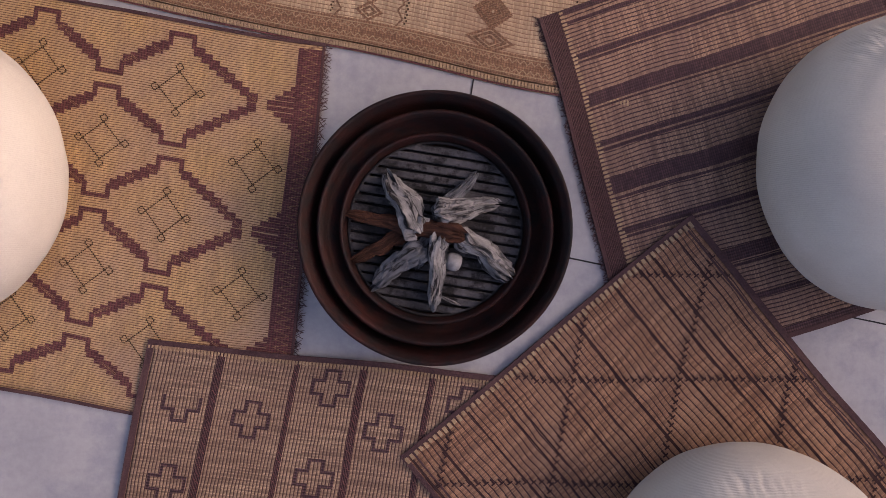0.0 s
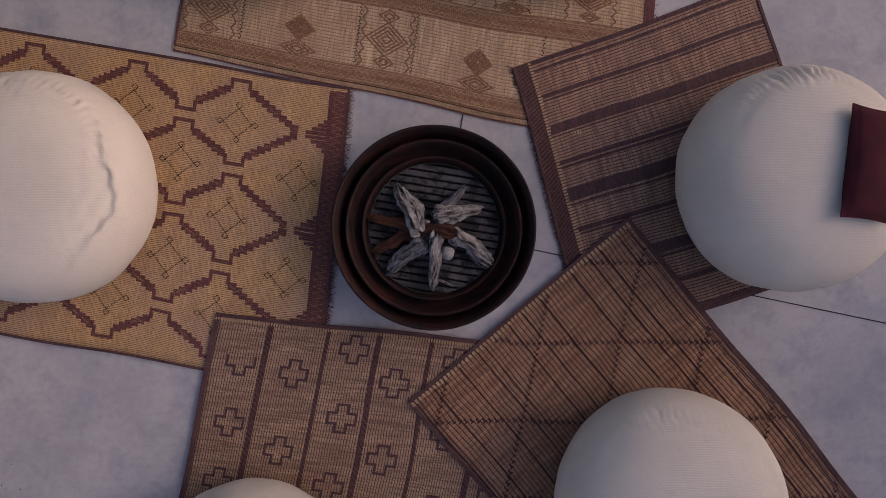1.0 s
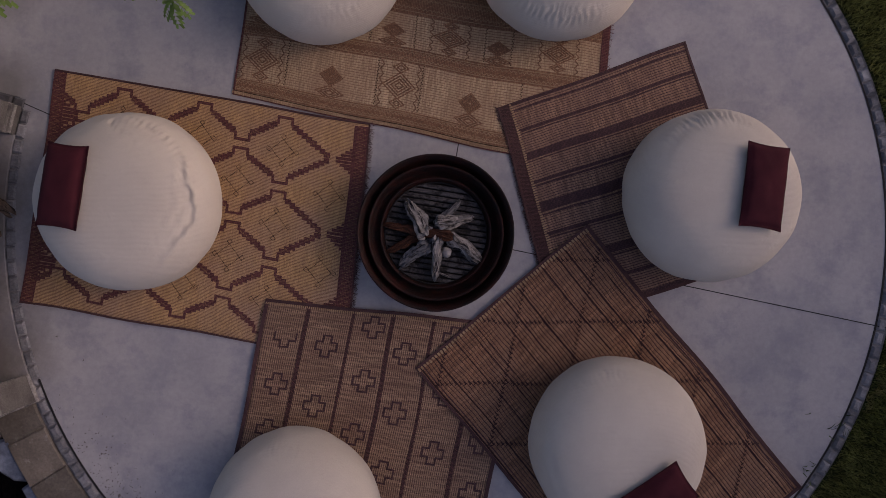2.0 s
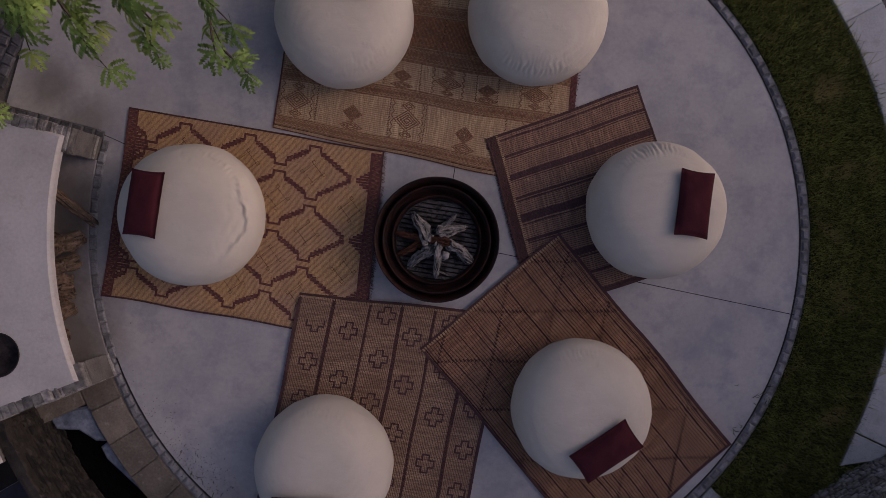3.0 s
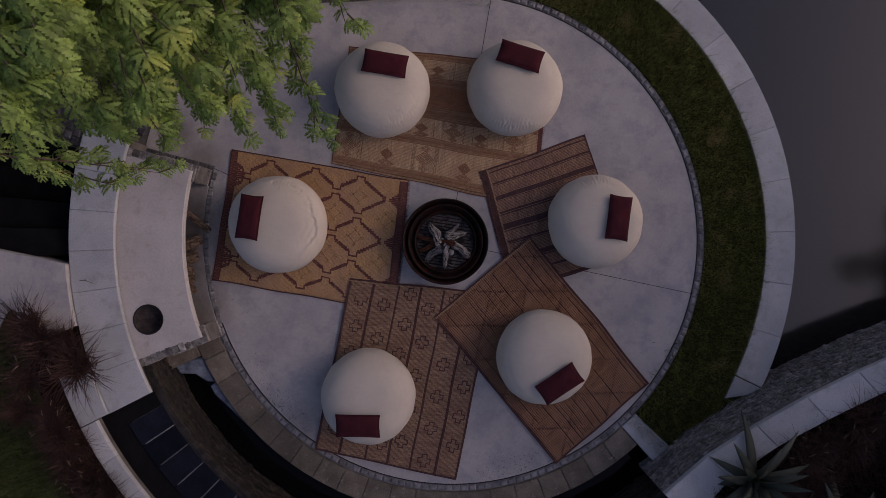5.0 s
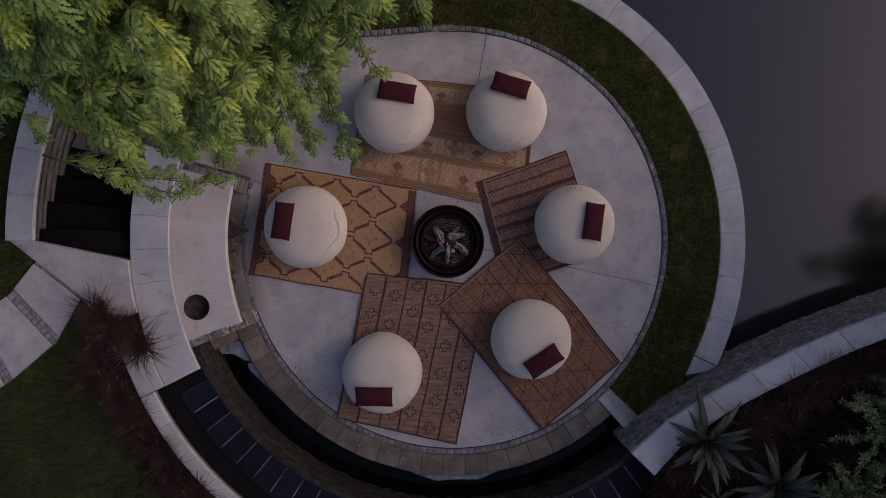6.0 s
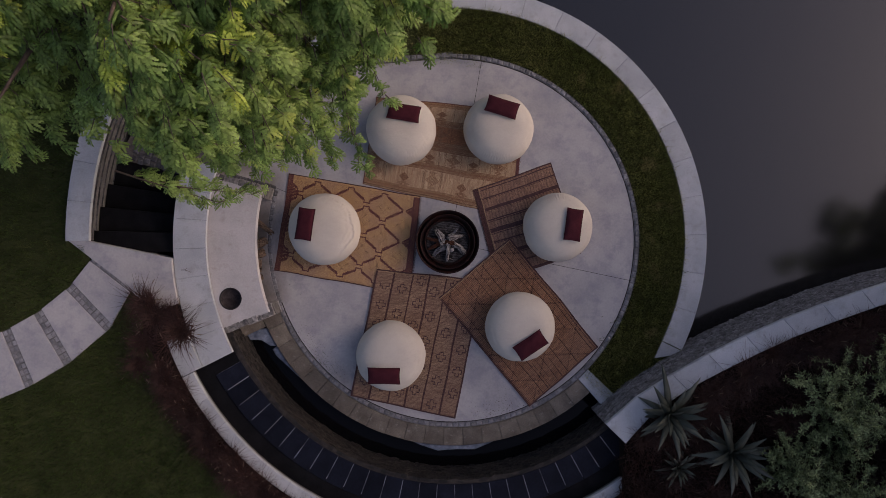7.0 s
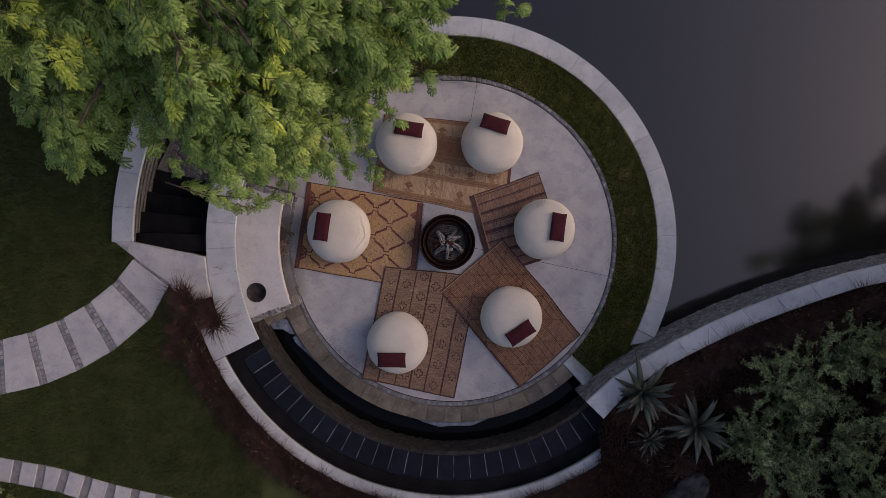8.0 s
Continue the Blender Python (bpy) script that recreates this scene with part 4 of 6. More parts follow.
def pale_mat():
    m = Mat("mat", [(-1.14, 2.345), (1.255, 2.11), (1.065, 0.424), (-1.355, 0.945)], 0.0068, REED_E, "pale straw mat with brown bands and woven diamonds")
    H, L = m.h, m.w
    r = random.Random(8)
    rows = [(H - 0.085, 0.09), (H - 0.5, 0.1), (H - 0.86, 0.16), (H - 1.22, 0.1), (0.04, 0.08)]
    m.split = ("brown", "russet")
    for w, t in rows:
        m.count += 1
        m.band("brown", 0, w, L, w, t, 0.0016)
        for e in (-1, 1):
            m.band("line", 0, w + e * t * 0.42, L, w + e * t * 0.42, 0.004, 0.0024)
            m.band("pale", 0, w + e * t * 0.36, L, w + e * t * 0.36, 0.004, 0.0024)
        for s in range(int(L / 0.03)):
            for e in (-0.2, 0.2):
                m.band("pale", s * 0.03, w + e * t - 0.008, s * 0.03 + 0.015, w + e * t + 0.008, 0.0032, 0.0022)
                m.band("pale", s * 0.03 + 0.015, w + e * t + 0.008, s * 0.03 + 0.03, w + e * t - 0.008, 0.0032, 0.0022)

    def diamond(u, w, a, b, kind="brown", rings=4):
        m.count += 1
        for k in range(rings):
            q = 1 - k / rings
            tips = [(u, w - b * q), (u + a * q, w), (u, w + b * q), (u - a * q, w)]
            m.ring("line" if k % 2 == 0 else "figure", tips, 0.009, 0.002)
    panels = [((H - 0.45), (H - 0.13)), ((H - 0.78), (H - 0.55)), ((H - 1.17), (H - 0.94)), (0.08, H - 1.27)]
    for k, (w0, w1) in enumerate(panels):
        m.count += 1
        mid, hh = (w0 + w1) / 2, (w1 - w0) / 2
        cuts = ((0.33, 0.93, 1.23, 1.9), (0.27, 0.85, 1.15, 1.62, 1.8), (0.4, 0.95, 1.3, 1.9), (0.3, 0.9, 1.3, 1.9))[k]
        if k == 2:
            m.band("russet", 0, mid, L, mid, hh * 2, 0.0011)
        for u in cuts:
            m.count += 1
            for s in range(int(hh * 2 / 0.012)):
                m.band("dark", u + 0.003 * (-1) ** s, w0 + s * 0.012, u + 0.003 * (-1) ** s, w0 + s * 0.012 + 0.0075, 0.007, 0.0026)
        spots = [(a + b) / 2 for a, b in zip((0,) + cuts, cuts + (L,))]
        for j, u in enumerate(spots):
            if (j + k) % 2 == 0:
                diamond(u, mid, 0.11, hh * 0.55)
                for e in (-1, 1):
                    m.count += 1
                    diamond(u, mid + e * hh * 0.75, 0.05, hh * 0.22, rings=2)
                    for z in range(5):
                        x = u + e * 0.125
                        m.band("figure", x - 0.012, w0 + hh * 2 * z / 5, x + 0.012, w0 + hh * 2 * (z + 0.5) / 5, 0.007, 0.002)
                        m.band("figure", x + 0.012, w0 + hh * 2 * (z + 0.5) / 5, x - 0.012, w0 + hh * 2 * (z + 1) / 5, 0.007, 0.002)
            else:
                diamond(u, mid + hh * 0.1, 0.075, hh * 0.42, rings=5)
                diamond(u - 0.0, mid + hh * 0.8, 0.09, hh * 0.3, rings=3)
    m.band("edge", 0, H - 0.004, L, H - 0.004, 0.007, 0.003)
    m.band("dark", 0, H - 0.034, L, H - 0.034, 0.005, 0.003)
    m.band("edge", 0.006, 0, 0.006, H, 0.012, 0.003)
    m.band("edge", L - 0.02, 0, L - 0.02, H, 0.05, 0.003)
    m.band("edge", 0, 0.006, L, 0.006, 0.014, 0.003)
    for s in range(int(L / 0.0135)):
        m.band("tab", s * 0.0135, H - 0.03, s * 0.0135, H - 0.009, 0.008, 0.0032)
    m.fringe("edge", "r", 0.03, 0.008, 5)
    m.finish({"russet": (RUSSETWEAVE, "brown_panel", "russet-brown woven panel"), "brown": (BROWNWEAVE, "brown_band", "brown woven band"), "figure": (TANFIGURE, "figure_weaving", "tan woven diamonds", "stuff"), "line": (BROWNWEAVE, "line_weaving", "", "stuff"), "dark": (THREAD, "dark_stitching", "", "stuff"), "pale": (STRAW, "pale_stitching", "", "stuff"), "tab": (STRAW, "reed_trim", "", "stuff"), "edge": (WINE, "edge_binding", "")})


golden_mat(), cross_mat(), russet_mat(), striped_mat(), pale_mat()


# ---- the fire bowl ----
def fire_bowl():
    bowl = thing("fire_bowl", "large rusted iron fire bowl with stepped rims, full of ash", "fire bowl", at=pose(0.005, 0.014, 0))
    outer = [(0.30, 0.002), (0.43, 0.06), (0.485, 0.2), (0.497, 0.235), (0.5, 0.243), (0.493, 0.247), (0.484, 0.24), (0.462, 0.16), (0.445, 0.13)]
    ring = [(0.468, 0.13), (0.44, 0.13), (0.438, 0.2), (0.431, 0.21), (0.422, 0.206), (0.412, 0.15), (0.395, 0.11), (0.36, 0.1)]
    inner = [(0.4, 0.1), (0.366, 0.1), (0.364, 0.145), (0.357, 0.152), (0.349, 0.146), (0.338, 0.09), (0.32, 0.062), (0.0, 0.058)]
    part("outer_dish", mesh_of("outer_dish", *lathe(outer, 96, 0.006, 1), RUST, True), bowl, "rust-brown outer dish")
    part("ring", mesh_of("ring", *lathe(ring, 96, 0.008, 2), RUST, True), bowl, "rusted inner ring")
    part("inner_dish", mesh_of("inner_dish", *lathe(inner, 96, 0.006, 3), RUST, True), bowl)
    part("ash_bed", mesh_of("ash_bed", *lathe([(0.325, 0.066), (0.2, 0.07), (0.1, 0.075), (0.0, 0.07)], 48, 0.05, 4), SOOT, True), bowl, "black soot below the grate")
    grate = part("grate", mesh_of("grate", *lathe([(0.337, 0.08), (0.337, 0.098), (0.327, 0.098), (0.327, 0.08)], 64), SOOT, True), bowl, "sooty round grate of ash-dusted bars")
    for k in range(-8, 9):
        y = k * 0.0375
        lo, hi = (math.sqrt(max(0.0, 0.334 ** 2 - (y + e) ** 2)) for e in (-0.014, 0.014))
        bar = part("grate_bar", mesh_of("grate_bar", *prism([(-lo, -0.014), (lo, -0.014), (hi, 0.014), (-hi, 0.014)], 0.085, 0.1, 0.004), ASHBAR), grate)
        bar.matrix_local = pose(0, 0, 0, 0, 0, -9) @ pose(0, y, 0)
    return bowl


fire_bowl()


# outer end, inner end, radii, heights of the two ends, material, label
LOGS = [((-0.165, 0.2), (-0.045, -0.005), 0.03, 0.05, 0.13, 0.185, ASHWOOD, "ash-grey split log on the fire grate"),
        ((0.14, 0.21), (0.01, 0.062), 0.014, 0.028, 0.125, 0.19, CHARWOOD, "thin grey split log on the fire grate"),
        ((0.225, 0.102), (0.015, 0.065), 0.02, 0.05, 0.135, 0.185, ASHWOOD, "pale broad burnt log on the fire grate"),
        ((0.275, -0.15), (0.09, 0.004), 0.036, 0.036, 0.125, 0.175, ASHWOOD, "pale ash-white split log on the fire grate"),
        ((-0.004, -0.255), (0.018, 0.0), 0.022, 0.034, 0.13, 0.2, ASHWOOD, "forked ash-white branch on the fire grate"),
        ((-0.215, -0.19), (-0.03, -0.045), 0.024, 0.036, 0.12, 0.17, CHARWOOD, "charred dark log on the fire grate"),
        ((-0.3, -0.105), (-0.1, 0.0), 0.012, 0.022, 0.12, 0.15, BROWNWOOD, "thin scorched brown stick on the fire grate"),
        ((-0.06, -0.12), (0.0, 0.03), 0.02, 0.03, 0.12, 0.15, CHARWOOD, "short charred log on the fire grate")]


def split_log(name, a, b, r0, r1, material, seed, fork=False):
    """A split, weathered log between two ends: ridges along its length and torn tips."""
    a, b = Vector(a), Vector(b)
    n, sides, g = 30, 22, random.Random(seed)
    d = b - a
    side = d.cross(Vector((0, 0, 1))).normalized()
    up = side.cross(d).normalized()
    ridge = [0.95 + 0.3 * noise.noise(Vector((math.cos(2 * math.pi * k / sides) * 1.4, math.sin(2 * math.pi * k / sides) * 1.4, seed))) + g.uniform(-0.16, 0.12) for k in range(sides)]
    torn = [g.choice((-0.16, -0.07, 0.0, 0.08)) + g.uniform(-0.04, 0.04) for _ in range(sides)]
    torn2 = [g.choice((-0.12, -0.06, 0.0, 0.05)) + g.uniform(-0.03, 0.03) for _ in range(sides)]
    v, f, uv = [], [], []
    for i in range(n):
        t = i / (n - 1)
        bend = side * 0.014 * noise.noise(Vector((t * 3, seed, 0))) + up * 0.008 * noise.noise(Vector((t * 3, 0, seed)))
        thick = 1.42 * (r0 + (r1 - r0) * t) * (0.4 if i in (0, n - 1) else (0.85 if i in (1, n - 2) else 1.0))
        for k in range(sides):
            q = 2 * math.pi * k / sides + 0.25 * noise.noise(Vector((t * 2, k, seed)))
            crack = noise.noise(Vector((t * 2.5 + seed, k * 0.9, seed * 2)))
            rad = thick * ridge[k] * (1 + 0.2 * noise.noise(Vector((t * 3, k * 0.35, seed))) + 0.07 * noise.noise(Vector((t * 9, k * 1.7, seed))) - 0.3 * math.exp(-(crack / 0.08) ** 2)) * (1 - 0.22 * max(0.0, math.cos(3 * q + seed)))
            tt = t + (torn[k] * (1 - t) ** 3 + torn2[k] * t ** 3)
            uv.append((d.length * t + seed, k / sides * 0.2))
            v.append(tuple(a + d * tt + bend + side * math.cos(q) * rad + up * math.sin(q) * rad * 0.75))
    for i in range(n - 1):
        f += [(i * sides + k, i * sides + (k + 1) % sides, (i + 1) * sides + (k + 1) % sides, (i + 1) * sides + k) for k in range(sides)]
    f += [tuple(range(sides - 1, -1, -1)), tuple(range((n - 1) * sides, n * sides))]
    if fork:
        q = [a.lerp(b, 0.1) + Vector((0.026 * i, -0.012 * i, -0.004 * i)) for i in range(5)]
        v, f = joined([(v, f), tube(q, [r0 * 0.6 * (1 - 0.17 * i) for i in range(5)], 7, 0.5, seed + 1)])
        uv += [(i // 7 * 0.03, i % 7 * 0.03) for i in range(35)]
    return mesh_of(name, v, f, material, uvs=uv)


for k, (a, b, r0, r1, z0, z1, material, label) in enumerate(LOGS):
    solo("burnt_log", split_log("burnt_log", (*a, z0), (*b, z1), r0, r1, material, k * 5.3 + 1, "forked" in label), label, "log", "logs in the fire bowl")
solo("fire_log", split_log("fire_log", (-0.285, 0.063, 0.13), (0.095, -0.012, 0.2), 0.014, 0.03, BROWNWOOD, 33), "unburnt red-brown log across the grate", "log", "logs in the fire bowl")
pebble = solo("pebble", mesh_of("pebble", *lathe([(0.0, 0.0), (0.026, 0.004), (0.037, 0.024), (0.034, 0.044), (0.018, 0.058), (0.0, 0.062)], 20, 0.12, 5), surface("white_ash_stone", (0.2, 0.195, 0.2), (0.34, 0.33, 0.325), 0.85, 14), True), "whitish rounded stone among the ash", "stone")
pebble.matrix_world = pose(0.072, -0.11, 0.1)

# ---- the seat's fire hole and the stacked logs ----
def fire_pot():
    pot = thing("fire_pot", "round black iron pot sunk in the plaster seat", "pot", at=pose(-3.332, -0.865, 0.47))
    part("rim", mesh_of("rim", *lathe([(0.168, -0.002), (0.172, 0.006), (0.166, 0.01), (0.158, 0.005), (0.156, -0.001)], 48), SOOT, True), pot)
    part("bowl", mesh_of("bowl", *lathe([(0.159, 0.003), (0.156, -0.01), (0.14, -0.035), (0.09, -0.055), (0.0, -0.062)], 48), DUSTIRON, True), pot, "dusty dark pot lid")
    part("knob", mesh_of("knob", *lathe([(0.014, -0.063), (0.014, -0.05), (0.008, -0.044), (0.0, -0.043)], 16), SOOT, True), pot)


fire_pot()

FIREWOOD = weathered("split_firewood", (0.07, 0.045, 0.032), (0.24, 0.17, 0.12), (0.025, 0.018, 0.014), (0.44, 0.36))
WOODPILE = [
    ((-3.072, 0.408, 0.200), (-2.795, 0.141, 0.070), 0.040, 0.035),
    ((-3.061, -0.054, 0.220), (-2.862, 0.052, 0.100), 0.050, 0.050),
    ((-3.104, -0.226, 0.200), (-2.898, -0.145, 0.120), 0.050, 0.045),
    ((-3.070, -0.324, 0.220), (-2.964, -0.330, 0.100), 0.045, 0.040),
    ((-3.059, -0.596, 0.200), (-2.955, -0.514, 0.100), 0.050, 0.045),
    ((-3.072, -0.709, 0.200), (-2.992, -0.790, 0.100), 0.045, 0.040),
    ((-3.185, 0.039, 0.100), (-2.959, -0.054, 0.050), 0.045, 0.040),
    ((-3.139, -0.422, 0.100), (-2.968, -0.434, 0.050), 0.040, 0.040),
]
for k, (a, b, r0, r1) in enumerate(WOODPILE):
    solo("firewood_log", split_log("firewood_log", a, b, r0, r1, FIREWOOD, 60 + k * 3.7), "split brown firewood log piled in the bench niche", "log", "firewood in the niche")


# ---- plants ----
def blades(name, sampler, count, size, width, z, material, label, seed, lean=0.6, kind_word="grass"):
    g = np.random.default_rng(seed)
    x, y = sampler(g, count)
    n = len(x)
    h = size * g.uniform(0.5, 1.2, n)
    a, b = g.uniform(0, 2 * np.pi, n), g.uniform(0, 2 * np.pi, n)
    k = lean * g.uniform(0.2, 1.2, n) * h
    wx, wy = np.cos(a) * width / 2, np.sin(a) * width / 2
    v = np.empty((n, 3, 3))
    v[:, 0] = np.stack([x - wx, y - wy, np.full(n, z)], 1)
    v[:, 1] = np.stack([x + wx, y + wy, np.full(n, z)], 1)
    v[:, 2] = np.stack([x + np.cos(b) * k, y + np.sin(b) * k, z + h], 1)
    return solo(name, mesh_of(name, v.reshape(-1, 3).tolist(), np.arange(3 * n).reshape(-1, 3).tolist(), material), label, kind_word, kind="stuff")


def ring_sample(r0, r1, a0, a1):
    def pick(g, n):
        rr, aa = np.sqrt(g.uniform(r0 * r0, r1 * r1, n)), np.radians(g.uniform(a0, a1, n))
        return CC[0] + rr * np.cos(aa), CC[1] + rr * np.sin(aa)
    return pick


def poly_sample(poly):
    poly = [tuple(p) for p in poly]

    def pick(g, n):
        px, py = np.array([p[0] for p in poly]), np.array([p[1] for p in poly])
        x, y = g.uniform(px.min(), px.max(), n), g.uniform(py.min(), py.max(), n)
        inside = np.zeros(n, bool)
        for i in range(len(poly)):
            (x0, y0), (x1, y1) = poly[i - 1], poly[i]
            inside ^= ((y0 > y) != (y1 > y)) & (x < (x1 - x0) * (y - y0) / (y1 - y0 + 1e-12) + x0)
        return x[inside], y[inside]
    return pick


blades("grass_ring", ring_sample(3.01, 3.75, -46, 100), 115000, 0.052, 0.008, -0.015, RINGBLADE, "short dark green grass round the terrace", 1)
blades("grass_overhang", ring_sample(3.69, 3.745, -25, 100), 650, 0.12, 0.008, -0.01, RINGBLADE, "longer grass that hangs over the coping's edge", 6, 1.1)
blades("grass_corner", poly_sample(wedge), 11000, 0.052, 0.008, -0.019, RINGBLADE, "short dark grass beside the rock wall", 2)
blades("grass_verge", poly_sample(north), 18000, 0.052, 0.008, -0.017, RINGBLADE, "dark grass under the tree", 3)
PATH_TOP = [(-5.385, -0.225), (-5.74, -0.67), (-6.22, -1.06), (-6.7, -1.33), (-7.2, -1.54), (-7.75, -1.68), (-8.4, -1.76)]
PATH_LOW = [(-4.79, -0.69), (-5.13, -1.31), (-5.757, -1.845), (-6.34, -2.185), (-6.972, -2.45), (-7.7, -2.62), (-8.4, -2.72)]


def lawn_pick(g, n):
    x, y = g.uniform(-8.9, -3.2, n), g.uniform(-5.4, 5.5, n)
    rr, aa = np.hypot(x - CC[0], y - CC[1]), np.degrees(np.arctan2(y - CC[1], x - CC[0])) % 360
    keep = ((rr > 4.95) & (aa > 200) & (aa < 262)) | ((rr > 5.86) & (aa <= 205)) | ((rr > 4.9) & (aa > 192) & (aa <= 206)) | ((rr > 5.6) & (aa > 181) & (aa <= 206))
    low = np.interp(x, [p[0] for p in PATH_LOW[::-1]], [p[1] for p in PATH_LOW[::-1]])
    top = np.interp(x, [p[0] for p in PATH_TOP[::-1]], [p[1] for p in PATH_TOP[::-1]])
    keep &= ~((y > low + 0.0) & (y < top - 0.0) & (x < -4.8))
    far = np.interp(x, [-9, -7.7, -6.73, -5.76, -4.79, -3], [-3.5, -3.69, -3.87, -4.16, -4.37, -4.7])
    keep &= ~((y < far) & (y > far - 0.42))
    return x[keep], y[keep]


blades("grass_lawn", lawn_pick, 170000, 0.08, 0.011, 0.57, BLADE, "dark green mown lawn grass beside the path", 4)


blades("bank_grass", poly_sample(bank_out[:8] + [(9.0, -0.6), (9.0, -6.5), (2.2, -6.5), (2.66, -3.1)]), 60000, 0.2, 0.012, 0.69, REDGRASS, "dark red-brown low grass all over the planted bank", 7, 1.0)
blades("bed_grass", ring_sample(4.64, 5.06, 207, 314), 16000, 0.18, 0.012, 0.555, REDGRASS, "dark red-brown low grass along the curved wall", 8, 1.0)


def arching(rows, count, length, width, spread, seed, rise=0.8):
    """Arching blades from one root, as vertices and faces."""
    g = random.Random(seed)
    v, f = [], []
    for _ in range(count):
        a, out, n = g.uniform(0, 2 * math.pi), g.uniform(0.25, 1.0) * spread, length * g.uniform(0.6, 1.15)
        bx, by = g.gauss(0, 0.07), g.gauss(0, 0.07)
        k = len(v)
        for i in range(rows + 1):
            t = i / rows
            d = n * out * t * (0.5 + 0.5 * t)
            z = n * (rise * t - 0.75 * out * t * t * 0.8)
            w = width * (1 - t) * 0.5 + 0.0006
            px, py = bx + math.cos(a) * d, by + math.sin(a) * d
            v += [(px - math.sin(a) * w, py + math.cos(a) * w, z), (px + math.sin(a) * w, py - math.cos(a) * w, z)]
        f += [(k + 2 * i, k + 2 * i + 1, k + 2 * i + 3, k + 2 * i + 2) for i in range(rows)]
    return v, f


def seed_heads(count, length, spread, seed):
    g = random.Random(seed)
    out = []
    for _ in range(count):
        a, d, z = g.uniform(0, 2 * math.pi), length * spread * g.uniform(0.5, 0.95), length * g.uniform(0.3, 0.6)
        p = Vector((math.cos(a) * d, math.sin(a) * d, z))
        q = p + Vector((math.cos(a), math.sin(a), g.uniform(-0.3, 0.4))) * 0.11
        out.append(tube([p, p.lerp(q, 0.4), q], [0.004, 0.008, 0.002], 5))
    return joined(out)


CLUMPS = {}


def grass_clump(x, y, z, size, seed, label="dark red fountain grass clump in the bed"):
    key = seed % 3
    if key not in CLUMPS:
        CLUMPS[key] = (mesh_of("leaves", *arching(3, 300, 0.6, 0.014, 0.95, seed + 70), REDGRASS), mesh_of("seed_heads", *seed_heads(3, 0.6, 0.8, seed + 90), SEED))
    ob = thing("fountain_grass", label, "grass", "fountain grass clumps", at=pose(x, y, z, 0, 0, (seed * 77) % 360) @ Matrix.Diagonal((size, size, size, 1)))
    part("leaves", CLUMPS[key][0], ob)
    part("seed_heads", CLUMPS[key][1], ob, "pale drooping seed heads")


grass_clump(-4.56, -0.92, 0.6, 0.85, 1, "large dark red fountain grass beside the path")
grass_clump(-4.02, -1.35, 0.6, 0.95, 2, "large dark red fountain grass overhanging the coping")
grass_clump(-4.4, -1.12, 0.59, 0.85, 0)
grass_clump(-4.18, -1.08, 0.58, 0.55, 4)
grass_clump(-4.6, -1.5, 0.57, 0.7, 3)
grass_clump(-4.7, -1.85, 0.56, 0.6, 5)
g = random.Random(5)
for k in range(70):
    a = 204 + k * 1.55
    grass_clump(*polar(4.78 + g.uniform(-0.06, 0.12), a), 0.56, g.uniform(0.45, 0.68), k)
for k in range(26):
    p, d = along(bank_out, 0.25 + k * 0.24)
    q = p + Vector((d.y, -d.x)) * g.uniform(0.12, 0.45)
    grass_clump(q.x, q.y, 0.7, g.uniform(0.5, 0.75), k + 1)
for k in range(30):
    x, y = g.uniform(3.4, 7.8), g.uniform(-5.0, -1.2)
    p, d = along(bank_out, (x - 2.6) * 1.06)
    if y < p.y - 0.4:
        grass_clump(x, y, 0.7, g.uniform(0.6, 0.9), k)


def agave(x, y, z, size, seed):
    g = random.Random(seed)
    ob = thing("agave", "grey-green spiky agave rosette on the planted bank", "agave", "agaves on the bank", at=pose(x, y, z, 0, 0, seed * 40))
    rows = 8
    for k in range(30):
        up = (k / 30) ** 0.8
        a, n = k * 137.5 + g.uniform(-12, 12), size * g.uniform(0.8, 1.1) * (1 - 0.3 * up)
        v, f = [], []
        for i in range(rows + 1):
            t = i / rows
            el = radians(12 + 62 * up) - 0.55 * t * (1 - up)
            d, zz = n * t * math.cos(el), n * t * math.sin(el) + 0.12 * up
            w = size * 0.078 * (0.75 + 0.9 * t - 1.62 * t * t) + 0.001
            for s, c in ((-1, 0.4), (0, 0.0), (1, 0.4)):
                v.append((d, s * w, zz + c * w))
            v.append((d, 0, zz - 0.35 * w - 0.004))
        for i in range(rows):
            b = 4 * i
            f += [(b, b + 4, b + 5, b + 1), (b + 1, b + 5, b + 6, b + 2), (b + 2, b + 6, b + 7, b + 3), (b + 3, b + 7, b + 4, b)]
        leaf = part("leaf", mesh_of("leaf", v, f, AGAVE, True), ob)
        leaf.matrix_local = pose(0, 0, 0, 0, 0, a)


agave(3.29, -2.54, 0.78, 0.74, 1)
agave(4.2, -3.1, 0.8, 0.74, 2)
agave(3.45, -3.35, 0.68, 0.4, 4)


